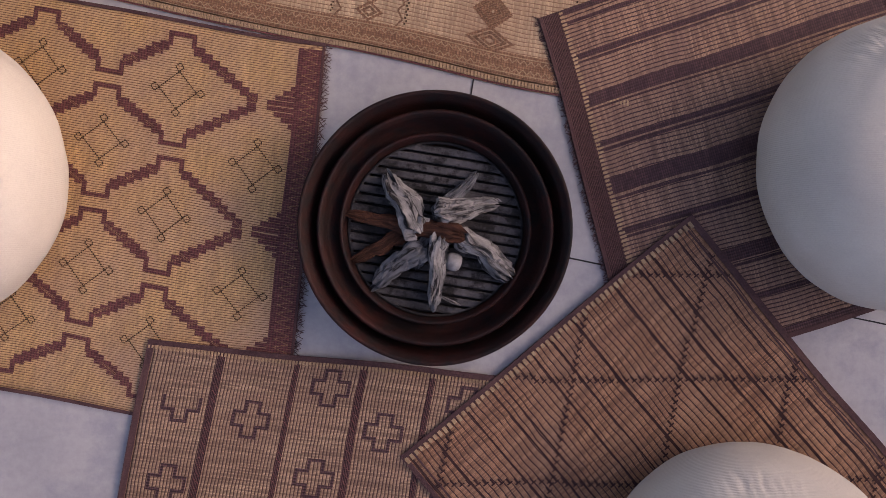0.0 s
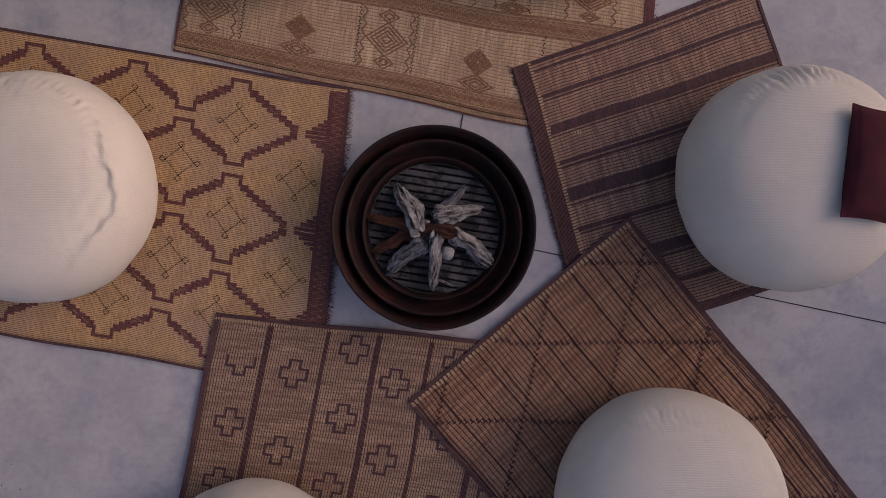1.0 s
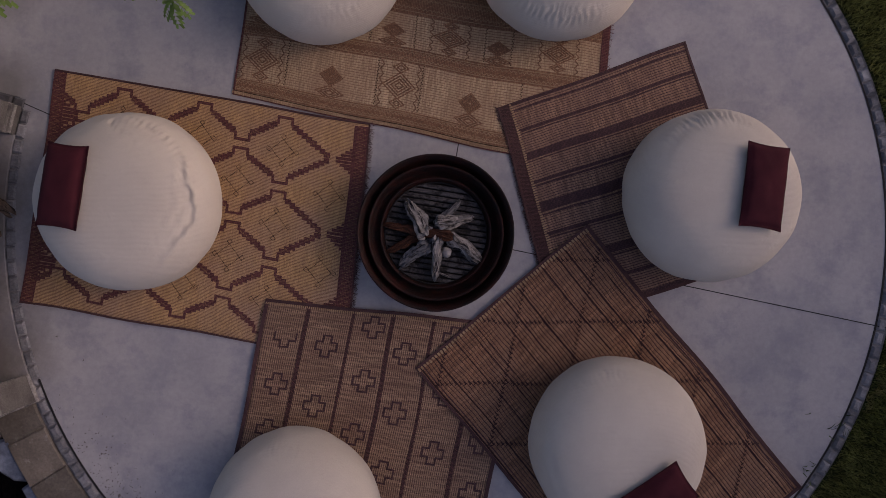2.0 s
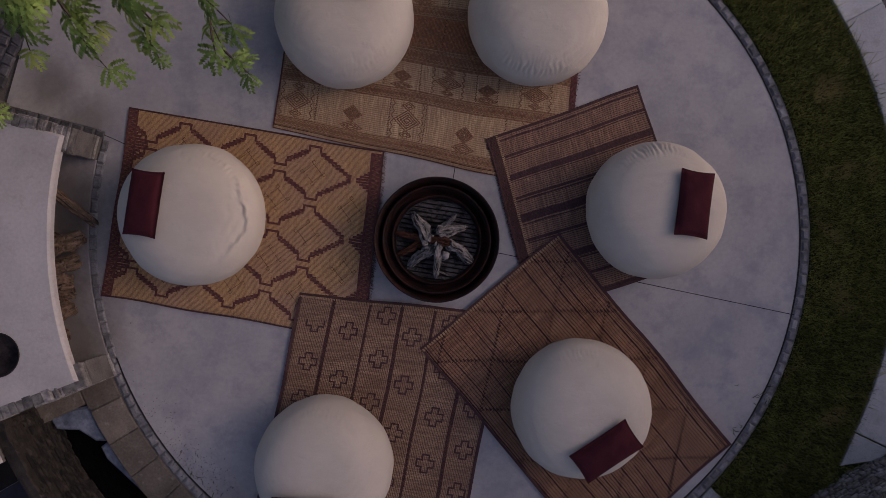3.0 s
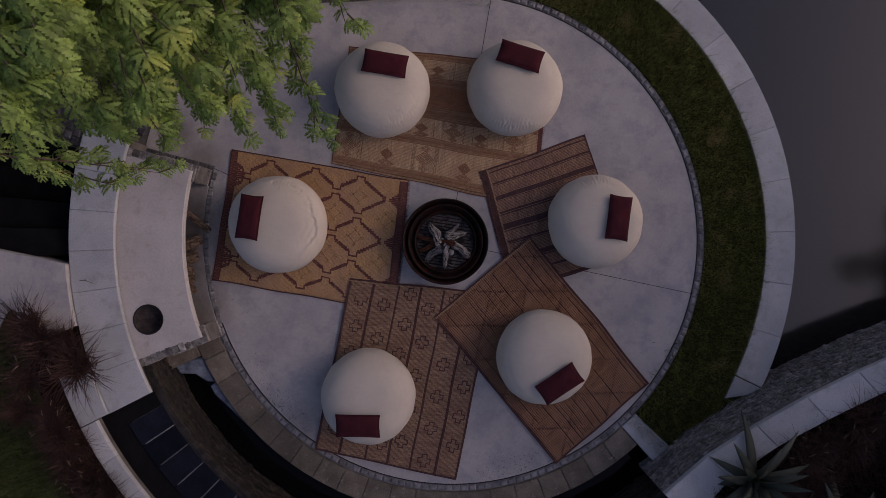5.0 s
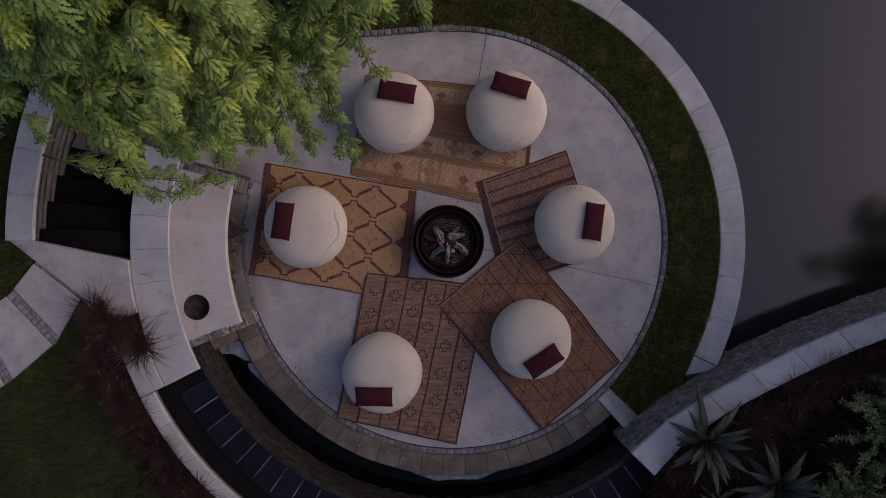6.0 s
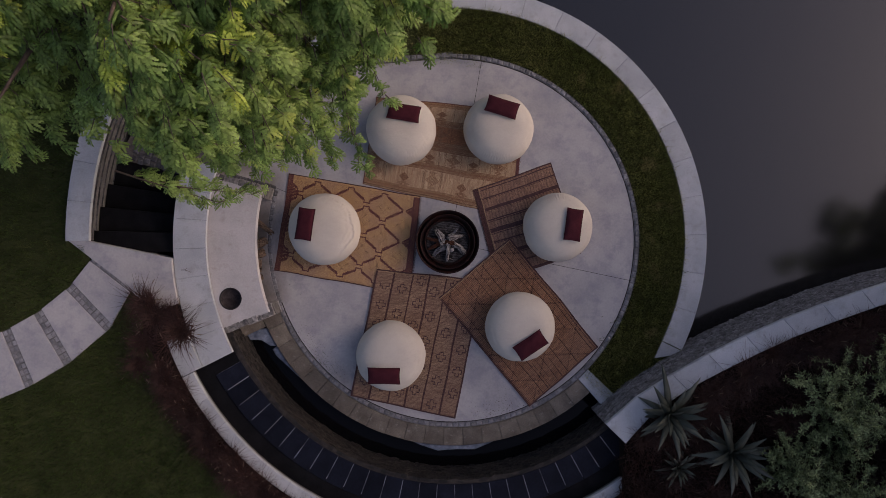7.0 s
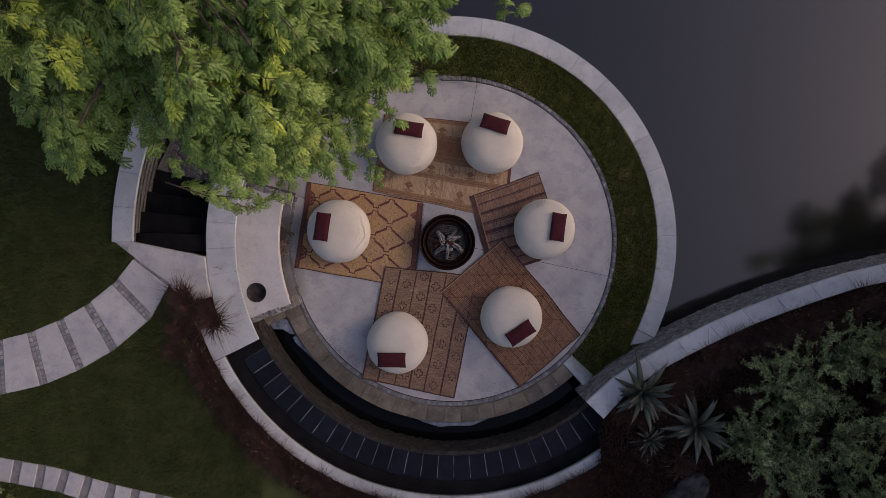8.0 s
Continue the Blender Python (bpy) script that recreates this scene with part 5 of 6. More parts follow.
def frond(length, pairs, leaf, wide, droop=0.25):
    """One feathered leaf along x: leaflets in pairs, as vertices and faces."""
    v, f = [], []
    for i in range(pairs):
        t = (i + 0.6) / pairs
        n = leaf * (0.55 + 1.5 * t * (1 - t)) 
        x, z = length * t, -droop * length * t * t
        for s in (-1, 1):
            k = len(v)
            v += [(x, 0, z), (x + n * 0.3 - wide * 0.6, s * n * 0.5, z + 0.012), (x + n * 0.62, s * n * 0.95, z - 0.01), (x + n * 0.3 + wide * 0.7, s * n * 0.5, z + 0.002)]
            f.append((k, k + 1, k + 2, k + 3) if s < 0 else (k, k + 3, k + 2, k + 1))
    k = len(v)
    v += [(0, -0.002, 0), (length, 0, -droop * length), (0, 0.002, 0)]
    f.append((k, k + 1, k + 2))
    return np.array(v), f


def feather(size, pairs=7, long=0.125, wide=0.34, fan=(4, -46, 50, -96)):
    """A lobed spray: oval feathers in a fan, each of leaflets that overlap along its rib, as vertices and faces."""
    v, f = [], []
    for k, a in enumerate(fan):
        n, x0 = long * (1 - 0.05 * k), 0.03 - 0.008 * k
        ca, sa, gap = math.cos(radians(a)), math.sin(radians(a)), long / pairs
        for i in range(pairs):
            t = (i + 0.5) / pairs
            w, px = n * wide * math.sin(math.pi * (0.16 + 0.7 * t)) ** 0.6, n * t
            for side in (1, -1):
                b = len(v)
                for qx, qy in ((px - gap * 0.4, 0.0), (px - gap * 0.5, w * 0.7), (px + gap * 0.55, w), (px + gap * 0.75, w * 0.5)):
                    z = -0.6 * qx * qx / n - 0.25 * qy
                    v.append(tuple(size * c for c in (x0 + qx * ca - side * qy * sa, qx * sa + side * qy * ca, z)))
                f.append((b, b + 1, b + 2, b + 3) if side < 0 else (b + 3, b + 2, b + 1, b))
    b = len(v)
    v += [(-0.05 * size, -0.0015, 0), (0.06 * size, 0, 0), (-0.05 * size, 0.0015, 0)]
    f.append((b, b + 1, b + 2))
    return np.array(v), f


def scatter(shape, mats):
    """Copies of one small shape at many poses, as one list of vertices and faces."""
    sv, sf = shape
    m = np.array(mats)
    v = np.einsum("nij,kj->nki", m[:, :3, :3], sv) + m[:, None, :3, 3]
    n = len(sv)
    faces = [tuple(i + b * n for i in q) for b in range(len(m)) for q in sf]
    return v.reshape(-1, 3).tolist(), faces


def frame_of(p, way, roll):
    d = way.normalized()
    side = d.cross(Vector((0, 0, 1)))
    side = side.normalized() if side.length > 0.05 else Vector((1, 0, 0))
    up = side.cross(d)
    m = Matrix((d, -side, up)).transposed().to_4x4()
    m.translation = p
    return m @ Matrix.Rotation(roll, 4, "X")


def tree(x, y, z, crown, radii, height, shoots, label, seed, hanging=(), leaf=1.05, per=4, airy=()):
    g = random.Random(seed)
    ob = thing("tree", label, "tree")
    c = Vector(crown)
    fork = Vector((x, y, z + height * 0.28))
    part("trunk", mesh_of("trunk", *tube([(x, y, z - 0.1), (x + 0.05, y - 0.03, z + height * 0.15), fork], [0.2, 0.16, 0.14], 14, 0.12, 1), BARK, True), ob)
    limbs, ends = [], []
    for k in range(13):
        a = 2 * math.pi * k / 13 + g.uniform(-0.2, 0.2)
        el = g.uniform(0.15, 1.2)
        end = c + Vector((radii[0] * math.cos(a) * math.cos(el), radii[1] * math.sin(a) * math.cos(el), radii[2] * math.sin(el) - 0.3)) * 0.86
        mid = fork.lerp(end, 0.5) + Vector((g.uniform(-0.2, 0.2), g.uniform(-0.2, 0.2), 0.5))
        pts = [fork.lerp(mid, t) * (1 - t) + mid.lerp(end, t) * t for t in (0, 0.2, 0.4, 0.6, 0.8, 1)]
        part("limb", mesh_of("limb", *tube(pts, [0.085, 0.07, 0.055, 0.04, 0.026, 0.012], 8, 0.1, k), BARK, True), ob)
        ends += pts[2:]
    twigs, places, fine, toplit = [], [], [], []

    def shoot(p, way, n, count, places):
        pts = [p + way * (n * t) - Vector((0, 0, 0.3 * n * t * t)) for t in (0, 0.35, 0.7, 1.0)]
        twigs.append(tube(pts, [0.007, 0.006, 0.004, 0.002], 4, caps=False))
        for i in range(count):
            t = (i + g.random()) / count
            q = p + way * (n * t) - Vector((0, 0, 0.3 * n * t * t))
            spin = g.uniform(0, 2 * math.pi)
            d = (way * 0.4 + Vector((math.cos(spin), math.sin(spin), g.uniform(-0.45, 0.25)))).normalized()
            s = g.uniform(0.6, 1.2)
            places.append(frame_of(q, d, g.uniform(-0.4, 0.4)) @ Matrix.Scale(s, 4))

    def spray(p, out, size, count):
        """A rounded clump: shoots that arch out and down from one middle."""
        for _ in range(count):
            b, q = g.uniform(0, 2 * math.pi), math.sqrt(g.random())
            off = Vector((math.cos(b) * q, math.sin(b) * q, 0.55 * (1 - q * q) - 0.2)) * 0.4 * size
            way = (off * 2.2 + out * 0.45 + Vector((0, 0, -0.25 - 0.5 * q))).normalized()
            # some high clumps take the leaf colour with top light painted in
            high_lit = p.z > c.z + 0.5 and noise.noise(p * 1.9 + off * 3.0) > 0.3
            shoot(p + off, way, g.uniform(0.16, 0.34) * size, per, toplit if high_lit else places)

    for k in range(shoots // 15):
        a, u = g.uniform(0, 2 * math.pi), g.uniform(-0.75, 1.0)
        depth = g.uniform(0.55, 1.0) ** 0.45
        w = math.sqrt(1 - u * u)
        notch = 0.42 * math.exp(-((math.degrees(a) - 264) / 13) ** 2)
        lump = 1 - notch + 0.16 * noise.noise(Vector((math.cos(a) * 2.2 + seed, math.sin(a) * 2.2, u * 2.5)))
        w *= 1 - 0.5 * max(0.0, -math.sin(a)) * max(0.0, u + 0.12)
        p = c + Vector((radii[0] * w * math.cos(a), radii[1] * w * math.sin(a), radii[2] * u)) * depth * lump
        if noise.noise(p * 0.9 + Vector((seed, 0, 0))) < -0.25:
            continue
        spray(p, Vector((w * math.cos(a), w * math.sin(a), 0.15)), g.uniform(0.75, 1.25) * leaf / 1.05, 15)
    for (hx, hy, hz, n) in airy:
        spray(Vector((hx, hy, hz)), Vector((0.5, -0.8, -0.1)), 1.2, n)
    for (hx, hy, hz, *course) in hanging:
        tip = Vector((hx, hy, hz))
        flat_way = Vector((*course, 0) if course else (hx - x, hy - y, 0)).normalized()
        root = tip - flat_way * (1.0 if course else 1.5) + Vector((0, 0, 0.8 if course else 1.3))
        pts = [root, root.lerp(tip, 0.35) + Vector((0, 0, 0.22)), root.lerp(tip, 0.7) + Vector((0, 0, 0.18)), tip]
        twigs.append(tube(pts, [0.012, 0.009, 0.006, 0.002], 6, caps=False))
        for i in range(8):
            t = 0.2 + 0.8 * i / 7
            q = pts[0].lerp(pts[1], t / 0.35) if t < 0.35 else (pts[1].lerp(pts[2], (t - 0.35) / 0.35) if t < 0.7 else pts[2].lerp(pts[3], (t - 0.7) / 0.3))
            side = flat_way.cross(Vector((0, 0, 1))) * g.uniform(-0.8, 0.8) * (0.6 if course else 1.0)
            shoot(q, (flat_way * 0.45 + side + Vector((0, 0, -0.4))).normalized(), 0.22, 3 if course else 4, fine)
    part("twig_work", mesh_of("twig_work", *joined(twigs), BARK), ob)
    part("crown", mesh_of("crown", *scatter(feather(leaf, 7 if leaf < 2 else 4), places), LEAF), ob, "feathery bright green leaves")
    if toplit:
        part("toplit_leaves", mesh_of("toplit_leaves", *scatter(feather(leaf, 7 if leaf < 2 else 4), toplit), TOPLITLEAF), ob, "yellow-green leaves at the crown's top, skylight in their colour")
    if fine:
        part("hanging_leaves", mesh_of("hanging_leaves", *scatter(feather(1.0, 6, 0.1), fine), LEAF), ob, "drooping feathery leaves on the outer twigs")
    return ob


HANGING = [(-1.15, 1.04, 1.88, 0.2, -1.0), (-1.53, 1.12, 2.03, 0.1, -1.0), (-1.88, 1.09, 2.03, 0.15, -1.0), (-2.14, 1.16, 2.1, 0.3, -1.0), (-2.45, 1.03, 2.1, 0.2, -1.0), (-2.6, 0.62, 1.95, 1.0, -0.05), (-2.95, 0.5, 2.2, 0.9, -0.3), (-1.3, 1.62, 2.45), (-0.74, 1.7, 3.0, 0.5, -1.0), (-5.0, 0.95, 3.2), (-0.45, 2.45, 4.5), (0.72, 2.5, 5.0), (0.6, 2.62, 5.2)]
gh = random.Random(17)
for k in range(30):
    a, rr = radians(-80 + 1.5 * k), gh.uniform(2.9, 3.5)
    HANGING.append((-3.75 + rr * math.cos(a), 4.25 + rr * math.sin(a), gh.uniform(2.2, 3.9)))
tree(-3.75, 4.25, -0.1, (-3.7, 4.2, 4.05), (3.7, 3.5, 2.8), 7.0, 4100, "feathery green tree overhanging the terrace and steps", 3, HANGING, airy=[(-1.5, 1.8, 3.3, 6), (-1.95, 1.6, 3.0, 6), (-1.1, 2.1, 3.6, 6), (-2.5, 1.5, 2.9, 6), (-0.75, 2.3, 4.1, 6), (-3.2, 1.35, 2.7, 6), (-2.0, 2.1, 3.6, 9), (-1.4, 2.4, 4.0, 9), (-1.7, 1.75, 2.5, 4), (-2.0, 1.6, 2.4, 5), (-2.35, 1.65, 2.45, 5), (-2.75, 1.5, 2.35, 5)])
tree(12.6, -2.6, 0.6, (12.7, -2.5, 4.7), (4.0, 3.3, 2.4), 6.4, 900, "leafy tree on the bank, mirrored in the pond", 8, (), 3.2, 4)


def sage_bush(x, y, z, size, seed):
    """Long whippy stems, each set with small paired leaves along its outer part."""
    g = random.Random(seed)
    ob = thing("shrub", "grey-green feathery shrub on the planted bank", "shrub", "shrubs on the bank", at=pose(x, y, z))
    stems, places = [], []

    def whip(p, d, n, r):
        bend = Vector((g.uniform(-0.3, 0.3), g.uniform(-0.3, 0.3), g.uniform(-0.25, 0.1)))
        pts = [p + d * (n * t) + bend * (n * t * t) for t in (0, 0.33, 0.66, 1.0)]
        stems.append(tube(pts, [r, r * 0.8, r * 0.5, 0.0015], 4, caps=False))
        return pts

    def leaves(pts, start, step):
        total, t = (pts[3] - pts[0]).length, start
        while t < 1.0:
            k = min(2, int(t * 3))
            q = pts[k].lerp(pts[k + 1], t * 3 - k)
            d = (pts[k + 1] - pts[k]).normalized()
            spin = g.uniform(0, 2 * math.pi)
            places.append(frame_of(q, (d * 0.8 + Vector((math.cos(spin), math.sin(spin), 0.3)) * 0.7).normalized(), g.uniform(-1, 1)) @ Matrix.Scale(g.uniform(0.7, 1.3), 4))
            t += step / total

    for k in range(40):
        a, el = g.uniform(0, 2 * math.pi), g.uniform(0.2, 1.45)
        d = Vector((math.cos(a) * math.cos(el), math.sin(a) * math.cos(el), math.sin(el) * 0.85)).normalized()
        main = whip(Vector((0, 0, 0)), d, size * g.uniform(0.65, 1.3), 0.009)
        leaves(main, 0.45, 0.012)
        for _ in range(3):
            t = g.uniform(0.4, 0.9)
            q = main[0].lerp(main[3], t)
            e = (d + Vector((g.uniform(-1, 1), g.uniform(-1, 1), g.uniform(-0.4, 0.6))) * 0.75).normalized()
            leaves(whip(q, e, size * g.uniform(0.2, 0.42), 0.004), 0.1, 0.012)
    part("branch_work", mesh_of("branch_work", *joined(stems), BARK), ob)
    part("leaves", mesh_of("leaves", *scatter(frond(0.03, 1, 0.046, 0.012, 0.05), places), SAGE), ob)


for k, (x, y, z, s) in enumerate(((5.7, -2.55, 0.7, 0.75), (6.3, -2.1, 0.7, 0.75), (5.15, -3.3, 0.7, 0.65), (5.7, -3.8, 0.7, 0.75), (6.5, -3.3, 0.7, 0.85), (7.4, -2.9, 0.7, 0.9), (7.1, -1.75, 0.7, 0.6), (7.2, -4.1, 0.7, 0.9), (-7.9, -4.6, 0.58, 0.5))):
    sage_bush(x, y, z, s, 40 + k)


def boulder(x, y, z, size, seed):
    bm = bmesh.new()
    bmesh.ops.create_icosphere(bm, subdivisions=4, radius=1.0)
    for v in bm.verts:
        p = v.co.copy()
        k = 1 + 0.35 * noise.noise(p * 1.3 + Vector((seed, 0, 0))) + 0.14 * noise.noise(p * 4 + Vector((0, seed, 0))) + 0.05 * noise.noise(p * 11)
        v.co = Vector((p.x * size[0], p.y * size[1], p.z * size[2])) * k
    me = bpy.data.meshes.new("boulder")
    bm.to_mesh(me)
    bm.free()
    me.materials.append(BOULDER)
    ob = solo("boulder", me, "rough dark grey boulder in the planted bank", "boulder", "boulders in the bank")
    ob.matrix_world = pose(x, y, z + size[2] * 0.35, 0, 0, seed * 50)


boulder(4.05, -4.42, 0.66, (0.5, 0.32, 0.25), 1)


# ---- single stones, slabs and tiles ----
def stones(parent, name, r0, r1, a0, a1, pitch, z0, z1, material, gap=0.008, ch=0.006, jitter=0.0, n=1, seed=0):
    """Blocks side by side along an arc, each an object of its own."""
    g = random.Random(seed)
    count = max(1, round(radians(a1 - a0) * (r0 + r1) / 2 / pitch))
    da = (a1 - a0) / count
    ga = math.degrees(gap / 2 / ((r0 + r1) / 2))
    for k in range(count):
        j = [g.uniform(-jitter, jitter) for _ in range(4)]
        s = a0 + k * da
        part(name, mesh_of(name, *prism(sector(r0 + abs(j[0]), r1 - abs(j[1]), s + ga, s + da - ga, n), z0, z1 + j[2] * 0.5, ch), material), parent)


kerb = setting("kerb", prism(sector(R + 0.002, R + 0.088, -161, 96, 90), -0.2, -0.008), PATHMORTAR, "curved edging of small grey cobbles", "kerb")
stones(kerb, "cobble", R + 0.006, R + 0.082, -161, 96, 0.094, -0.1, 0.008, COBBLE, 0.008, 0.016, 0.011, seed=1)
kerb_seat = setting("kerb_seat", prism(sector(2.9, 2.975, 164, 200.0, 12), -0.2, -0.002), PATHMORTAR, "cobble edging before the bench", "kerb")
stones(kerb_seat, "cobble", 2.902, 2.972, 164, 200.0, 0.1, -0.1, 0.012, COBBLE, 0.01, 0.012, 0.006, seed=2)
stones(pond_wall, "coping_slab", 3.73, 4.08, -25.6, 136, 0.62, -0.04, 0.02, COPING, 0.0025, 0.006, n=4, seed=3)
stones(back_wall, "coping_slab", 3.775, 4.28, 163, 207, 0.46, 0.49, 0.55, COPING, 0.0025, 0.006, n=3, seed=4)
part("coping_slab", mesh_of("coping_slab", *prism(sector(4.286, 4.63, 199.5, 206.9, 4), 0.3, 0.582, 0.008), COPING), outer_wall)
stones(outer_wall, "coping_slab", 4.44, 4.63, 207, 312, 0.45, 0.52, 0.585, COPING, 0.0025, 0.006, n=3, seed=5)
stones(stair_wall, "coping_slab", 5.51, 5.87, 138, 180.2, 0.6, 0.58, 0.645, COPING, 0.0025, 0.006, n=3, seed=6)
part("coping_slab", mesh_of("coping_slab", *prism([polar(3.73, -25.75), polar(3.75, -30.3), polar(4.1, -26.4), polar(4.08, -25.75)], -0.04, 0.02), COPING), pond_wall)
sand = setting("rill_edge", prism(sector(R + 0.09, 3.29, 201.6, 314, 60), -0.6, -0.012), SANDSTONE, "brown sandstone edging of the rill", "kerb")
stones(sand, "sandstone_slab", R + 0.094, 3.3, 206, 312, 0.3, -0.06, 0.0, SANDSTONE, 0.005, 0.008, 0.006, n=2, seed=7)
stones(sand, "sandstone_slab", R + 0.094, 3.3, 201.8, 205.8, 0.26, -0.06, 0.0, SANDSTONE, 0.01, 0.008, n=2, seed=8)
stones(sand, "sandstone_slab", 3.31, 3.7, 201.8, 204.9, 0.2, -0.5, -0.004, SANDSTONE, 0.01, 0.008, n=2, seed=9)
part("end_slab", mesh_of("end_slab", *prism(sector(R + 0.09, 3.66, 312.2, 316.4, 3), -0.2, 0.012), COPING), sand, "pale end slab of the rill")
# ledges shaped after the pale sky reflections, which their colour carries
part("wet_ledge", mesh_of("wet_ledge", *prism([polar(3.31, 205.2), polar(3.31, 211), polar(3.4, 210), polar(3.48, 207.6), polar(3.64, 206.2), polar(3.66, 204.0), polar(3.5, 204.4)], -0.3, -0.035, 0.02), WETLEDGE), sand, "wet ledge in the rill, sky sheen in its colour")
part("wet_ledge", mesh_of("wet_ledge", *prism([polar(3.305, a) for a in range(211, 224, 3)] + [polar(3.33, 221), polar(3.36, 217), polar(3.41, 213), polar(3.4, 211.2)], -0.3, -0.06, 0.015), WETLEDGE), sand, "wet ledge in the rill, sky sheen in its colour")
part("wet_ledge", mesh_of("wet_ledge", *prism([polar(3.305, a) for a in range(258, 283, 3)] + [polar(3.34, 280), polar(3.4, 276), polar(3.38, 271), polar(3.41, 266), polar(3.35, 261)], -0.3, -0.06, 0.015), WETLEDGE), sand, "wet ledge in the rill, sky sheen in its colour")
stones(pool_bed, "basin_tile", 3.77, 4.21, 209.65, 310.9, 0.2815, 0.42, 0.44, WETTILE, 0.013, 0.004, n=2, seed=10)
part("grout", mesh_of("grout", *flat(sector(3.79, 4.17, 209.7, 310.8, 60), 0.431, 0.01), PALEJOINT), pool_bed, "pale joints between the basin tiles")


def slate_pier(a, lean, seed):
    """Thin slates stacked into a pier, and a row of them along the seat's end."""
    g = random.Random(seed)
    z = 0.0
    while z < 0.42:
        h = g.uniform(0.018, 0.035)
        cut = g.uniform(3.02, 3.2)
        for r0, r1 in ((2.98, cut - 0.004), (cut + 0.004, 3.3)):
            part("slate", mesh_of("slate", *prism(sector(r0 + g.uniform(-0.02, 0.028) + 0.06 * z, r1 + 0.12, a + lean - 1.8 + g.uniform(-0.15, 0.15), a + lean + 1.8 + g.uniform(-0.15, 0.15)), z, z + h - 0.005, 0.004), SLATE), bench)
        z += h
    for i in range(11):
        b = 2.985 + i * 0.0235
        part("slate", mesh_of("slate", *prism(sector(b, b + 0.019, a + lean - 1.85 + g.uniform(-0.12, 0.12), a + lean + 1.85 + g.uniform(-0.15, 0.15), 2), 0.3, 0.425 + 0.003 * i + g.uniform(-0.012, 0.012), 0.003), SLATE), bench)
    rr = 3.25
    while rr < 3.8:
        w = g.uniform(0.05, 0.09)
        part("slate", mesh_of("slate", *prism(sector(rr, rr + w - 0.006, a - 0.75 + g.uniform(-0.1, 0.1), a + 0.75 + g.uniform(-0.1, 0.1)), 0.38, 0.476 + g.uniform(0, 0.006), 0.004), SLATE), bench)
        rr += w


slate_pier(164.9, 0.9, 1)
slate_pier(201.7, -0.9, 2)

# the coping of the bank wall
total = length_of(bank_in)
s = 0.0
while s < 9.0:
    w = 0.62
    quad = [along(bank_in, s + 0.0015)[0], along(bank_in, s + w - 0.0015)[0]]
    k0, k1 = s / total * length_of(bank_out), (s + w) / total * length_of(bank_out)
    quad += [along(bank_out, k1 - 0.0015)[0], along(bank_out, k0 + 0.0015)[0]]
    part("coping_slab", mesh_of("coping_slab", *prism([tuple(p) for p in quad], 0.73, 0.8, 0.008), COPING), bank_wall)
    s += w

# the curved path: slabs and cobble strips
path = setting("path", flat(PATH_TOP + PATH_LOW[::-1], 0.585, 0.4), PATHMORTAR, "curved garden path of concrete slabs and cobble strips", "path")
for i in range(len(PATH_TOP) - 1):
    a, b, c, d = (Vector(p) for p in (PATH_TOP[i], PATH_TOP[i + 1], PATH_LOW[i + 1], PATH_LOW[i]))
    ab, dc = (b - a), (c - d)
    t = 0.075 / ab.length, 0.075 / dc.length
    part("path_slab", mesh_of("path_slab", *prism([tuple(a + ab * t[0]), tuple(b - ab * t[0]), tuple(c - dc * t[1]), tuple(d + dc * t[1])], 0.5, 0.605), CONCRETE), path)
g = random.Random(12)
for i in range(len(PATH_TOP)):
    a, d = Vector(PATH_TOP[i]), Vector(PATH_LOW[i])
    way = (d - a).normalized()
    side = Vector((-way.y, way.x))
    n = int((d - a).length / 0.085)
    for k in range(n):
        for e in (-0.034, 0.034):
            q = a + way * (d - a).length * (k + 0.5) / n + side * e
            h, w = 0.036 + g.uniform(-0.004, 0.002), 0.029 + g.uniform(-0.003, 0.002)
            part("cobble", mesh_of("cobble", *prism([tuple(q + way * x + side * y) for x, y in ((-h, -w), (h, -w), (h, w), (-h, w))], 0.5, 0.6 + g.uniform(-0.004, 0.004), 0.01), PATHCOBBLE), path)
path2 = setting("path_far", flat([(-9, -3.5), (-7.7, -3.71), (-6.73, -3.89), (-5.76, -4.18), (-4.6, -4.44), (-4.7, -4.85), (-5.86, -4.57), (-6.83, -4.28), (-7.8, -4.1), (-9, -3.9)], 0.585, 0.3), PATHMORTAR, "second garden path of narrow slabs", "path")
top2 = [(-9, -3.5), (-7.7, -3.71), (-6.73, -3.89), (-5.76, -4.18), (-4.6, -4.44)]
k = 0.0
while k < 4.3:
    (p, d), (q, e) = along(top2, k), along(top2, k + 0.27)
    s1, s2 = Vector((d.y, -d.x)) * 0.4, Vector((e.y, -e.x)) * 0.4
    part("path_slab", mesh_of("path_slab", *prism([tuple(p), tuple(q), tuple(q + s2), tuple(p + s1)], 0.5, 0.608), CONCRETE), path2)
    k += 0.42
# cobbles of the lower landing
g = random.Random(14)
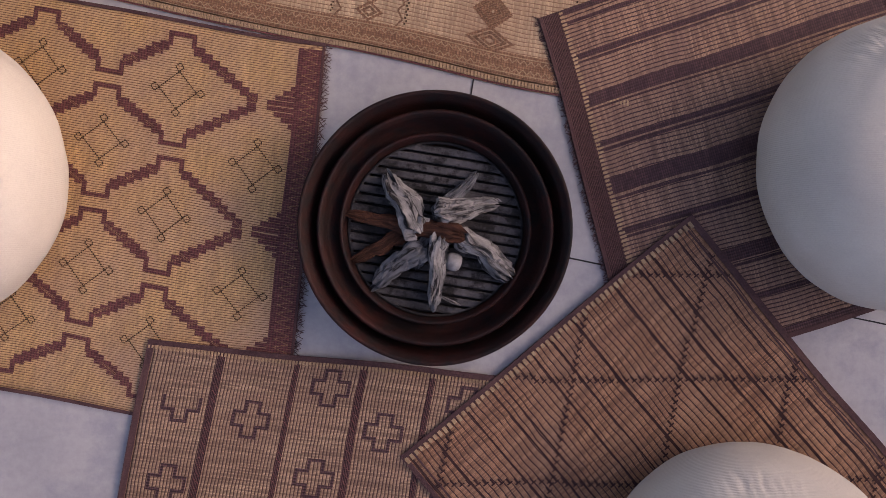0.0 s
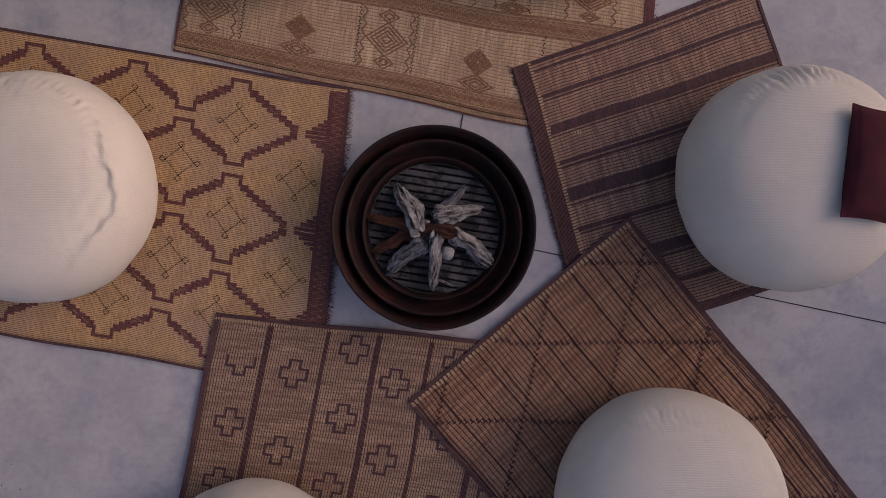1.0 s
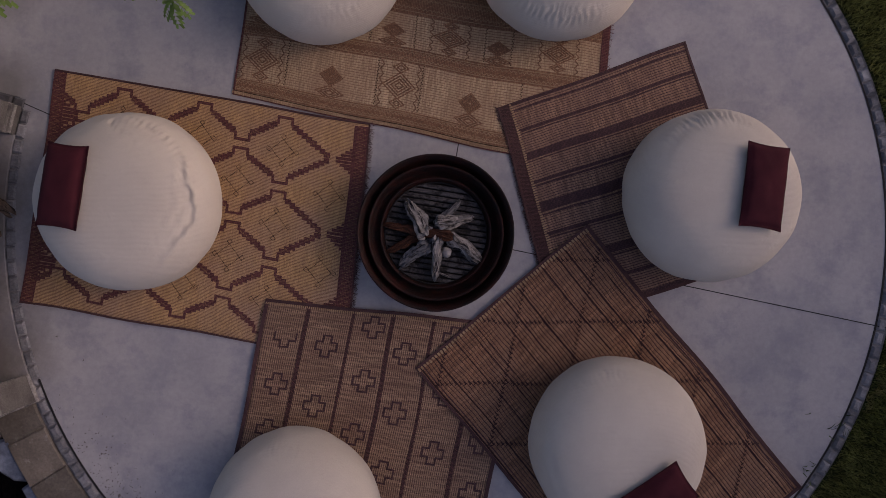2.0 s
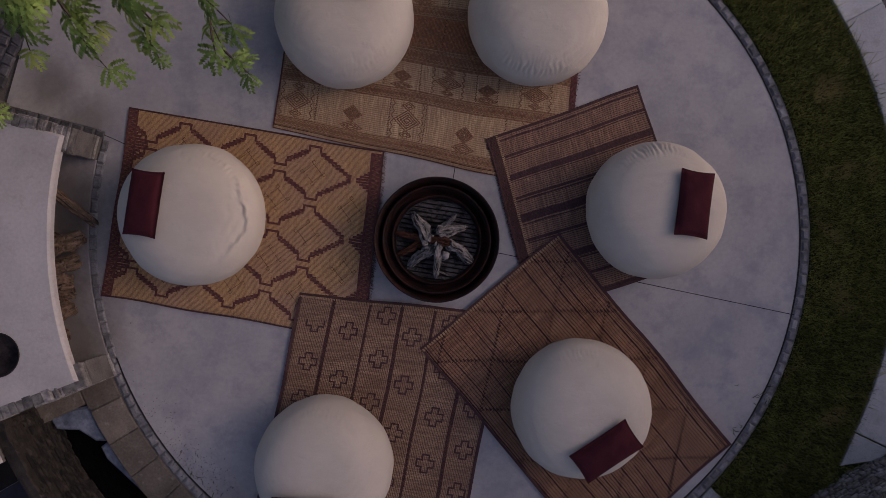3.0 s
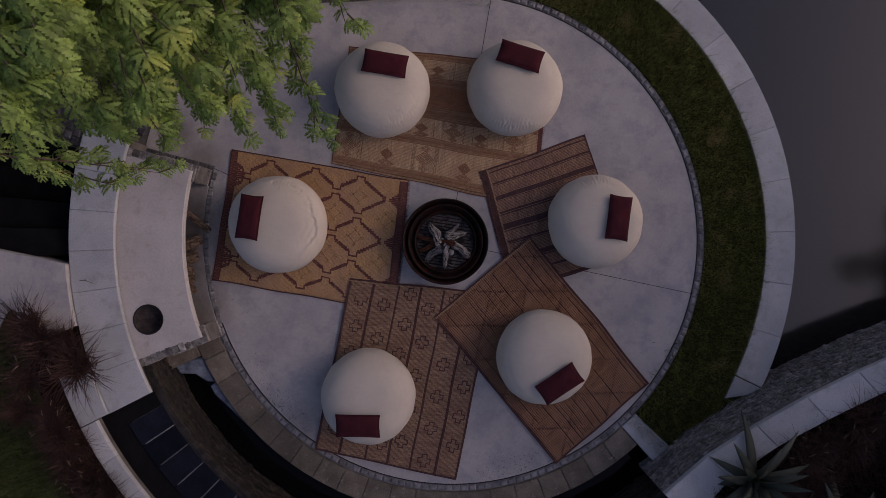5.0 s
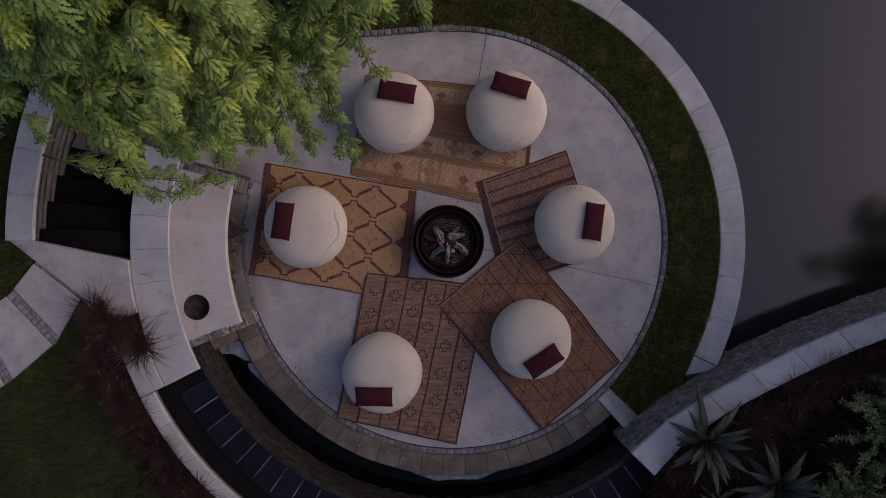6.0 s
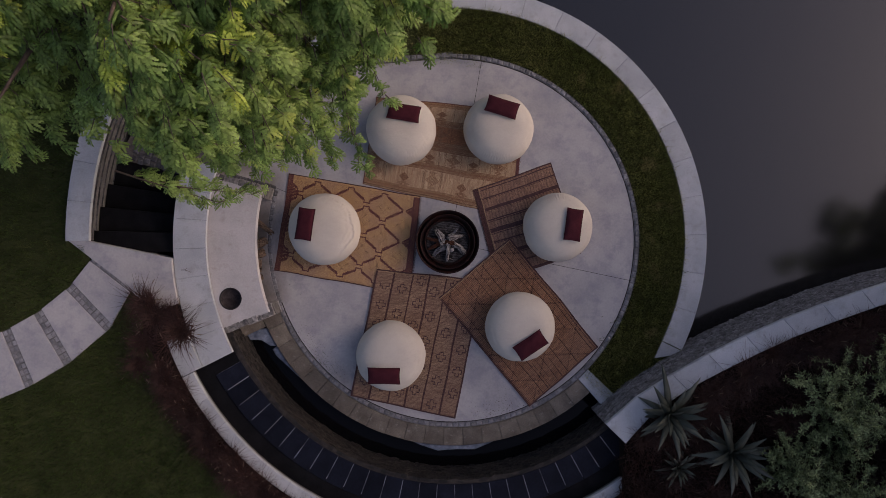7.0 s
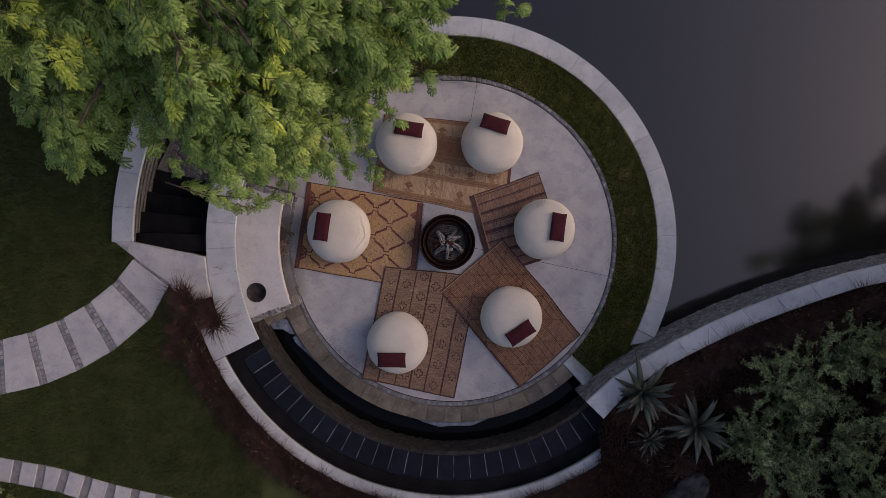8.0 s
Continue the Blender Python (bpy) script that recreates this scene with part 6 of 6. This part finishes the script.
for i in range(17):
    for j in range(15):
        r0, a0 = 3.62 + i * 0.104, 165.5 - j * 1.35
        x, y = polar(r0, a0 + (0.6 if i % 2 else 0))
        if x > -3.44 - (1.68 - y) * 0.28 or (r0 < 4.3 and a0 > 161):
            continue
        m = pose(x, y, 0, 0, 0, a0 + g.uniform(-8, 8))
        hw, hh = 0.046 + g.uniform(-0.006, 0.003), 0.046 + g.uniform(-0.006, 0.003)
        ob = part("cobble", mesh_of("cobble", *prism([(-hw, -hh), (hw, -hh), (hw, hh), (-hw, hh)], -0.08, 0.0 + g.uniform(-0.006, 0.008), 0.012), DARKCOBBLE), landing_base)
        ob.matrix_local = m

# the straight cobble edging under the tree
edge_line = [(0.1, 3.0), (-0.52, 2.945), (-1.0, 2.9), (-1.55, 2.88), (-2.3, 2.89), (-3.1, 2.92)]
kerb_tree = setting("kerb_tree", prism([(x, y - 0.02) for x, y in edge_line] + [(x, y + 0.085) for x, y in edge_line[::-1]], -0.2, -0.01), MORTAR, "cobble edging under the tree", "kerb")
g = random.Random(31)
k = 0.0
while k < length_of(edge_line) - 0.1:
    p, d = along(edge_line, k + 0.05)
    n = Vector((d.y, -d.x))
    if n.y < 0:
        n = -n
    hw = 0.043 + g.uniform(-0.004, 0.003)
    part("cobble", mesh_of("cobble", *prism([tuple(p - d * hw), tuple(p + d * hw), tuple(p + d * hw + n * 0.074), tuple(p - d * hw + n * 0.074)], -0.1, 0.008 + g.uniform(-0.003, 0.003), 0.012), COBBLE), kerb_tree)
    k += 0.098

# the cobble row along the bench's end
bench_line = [(-2.74, 0.875), (-3.2, 1.0), (-3.68, 1.12)]
kerb_bench = setting("kerb_bench", prism([(-2.72, 0.78), (-2.74, 0.93), (-3.2, 1.06), (-3.7, 1.19), (-3.75, 1.0), (-3.2, 0.86), (-2.9, 0.78)], -0.2, -0.008), MORTAR, "cobble edging along the bench's end", "kerb")
k = 0.0
while k < length_of(bench_line) - 0.1:
    p, d = along(bench_line, k + 0.05)
    n = Vector((d.y, -d.x)) * 0.04
    hw = 0.044 + g.uniform(-0.004, 0.002)
    part("cobble", mesh_of("cobble", *prism([tuple(p - d * hw - n), tuple(p + d * hw - n), tuple(p + d * hw + n), tuple(p - d * hw + n)], -0.1, 0.01 + g.uniform(-0.004, 0.004), 0.012), DARKCOBBLE), kerb_bench)
    k += 0.098

# dirt along the terrace's lower edge, weeds in the joint, a twig on the coping
def flecks(g, n):
    rr = R - 0.02 - np.abs(g.normal(0, 0.14, n))
    a = np.radians(np.concatenate([g.normal(221, 7, n // 2), g.normal(286, 6, n - n // 2)]))
    return CC[0] + rr * np.cos(a), CC[1] + rr * np.sin(a)


blades("dirt", flecks, 900, 0.006, 0.012, 0.001, BARK, "dark crumbs of earth on the concrete by the edging", 41, 1.5, "dirt")


for k, (a, s) in enumerate(((-26.5, 0.1), (-34.0, 0.06), (222.0, 0.08), (228.0, 0.07))):
    ob = solo("weed", mesh_of("weed", *arching(3, 16, s, 0.007, 0.95, 60 + k), BLADE), "small green weed growing in the edging joint", "weed", "weeds in the edging", "stuff")
    ob.matrix_world = pose(*polar(R - 0.004, a), 0.0)
twig = solo("twig", mesh_of("twig", *joined([tube([(0, 0, 0), (0.06, 0.01, 0.006), (0.15, -0.012, 0.004)], [0.004, 0.005, 0.002], 6), tube([(0.05, 0.008, 0.006), (0.09, 0.04, 0.008)], [0.003, 0.0015], 5)]), BARK), "small dry twig lying on the coping", "twig")
twig.matrix_world = pose(-4.06, -0.42, 0.556, 0, 0, -8)
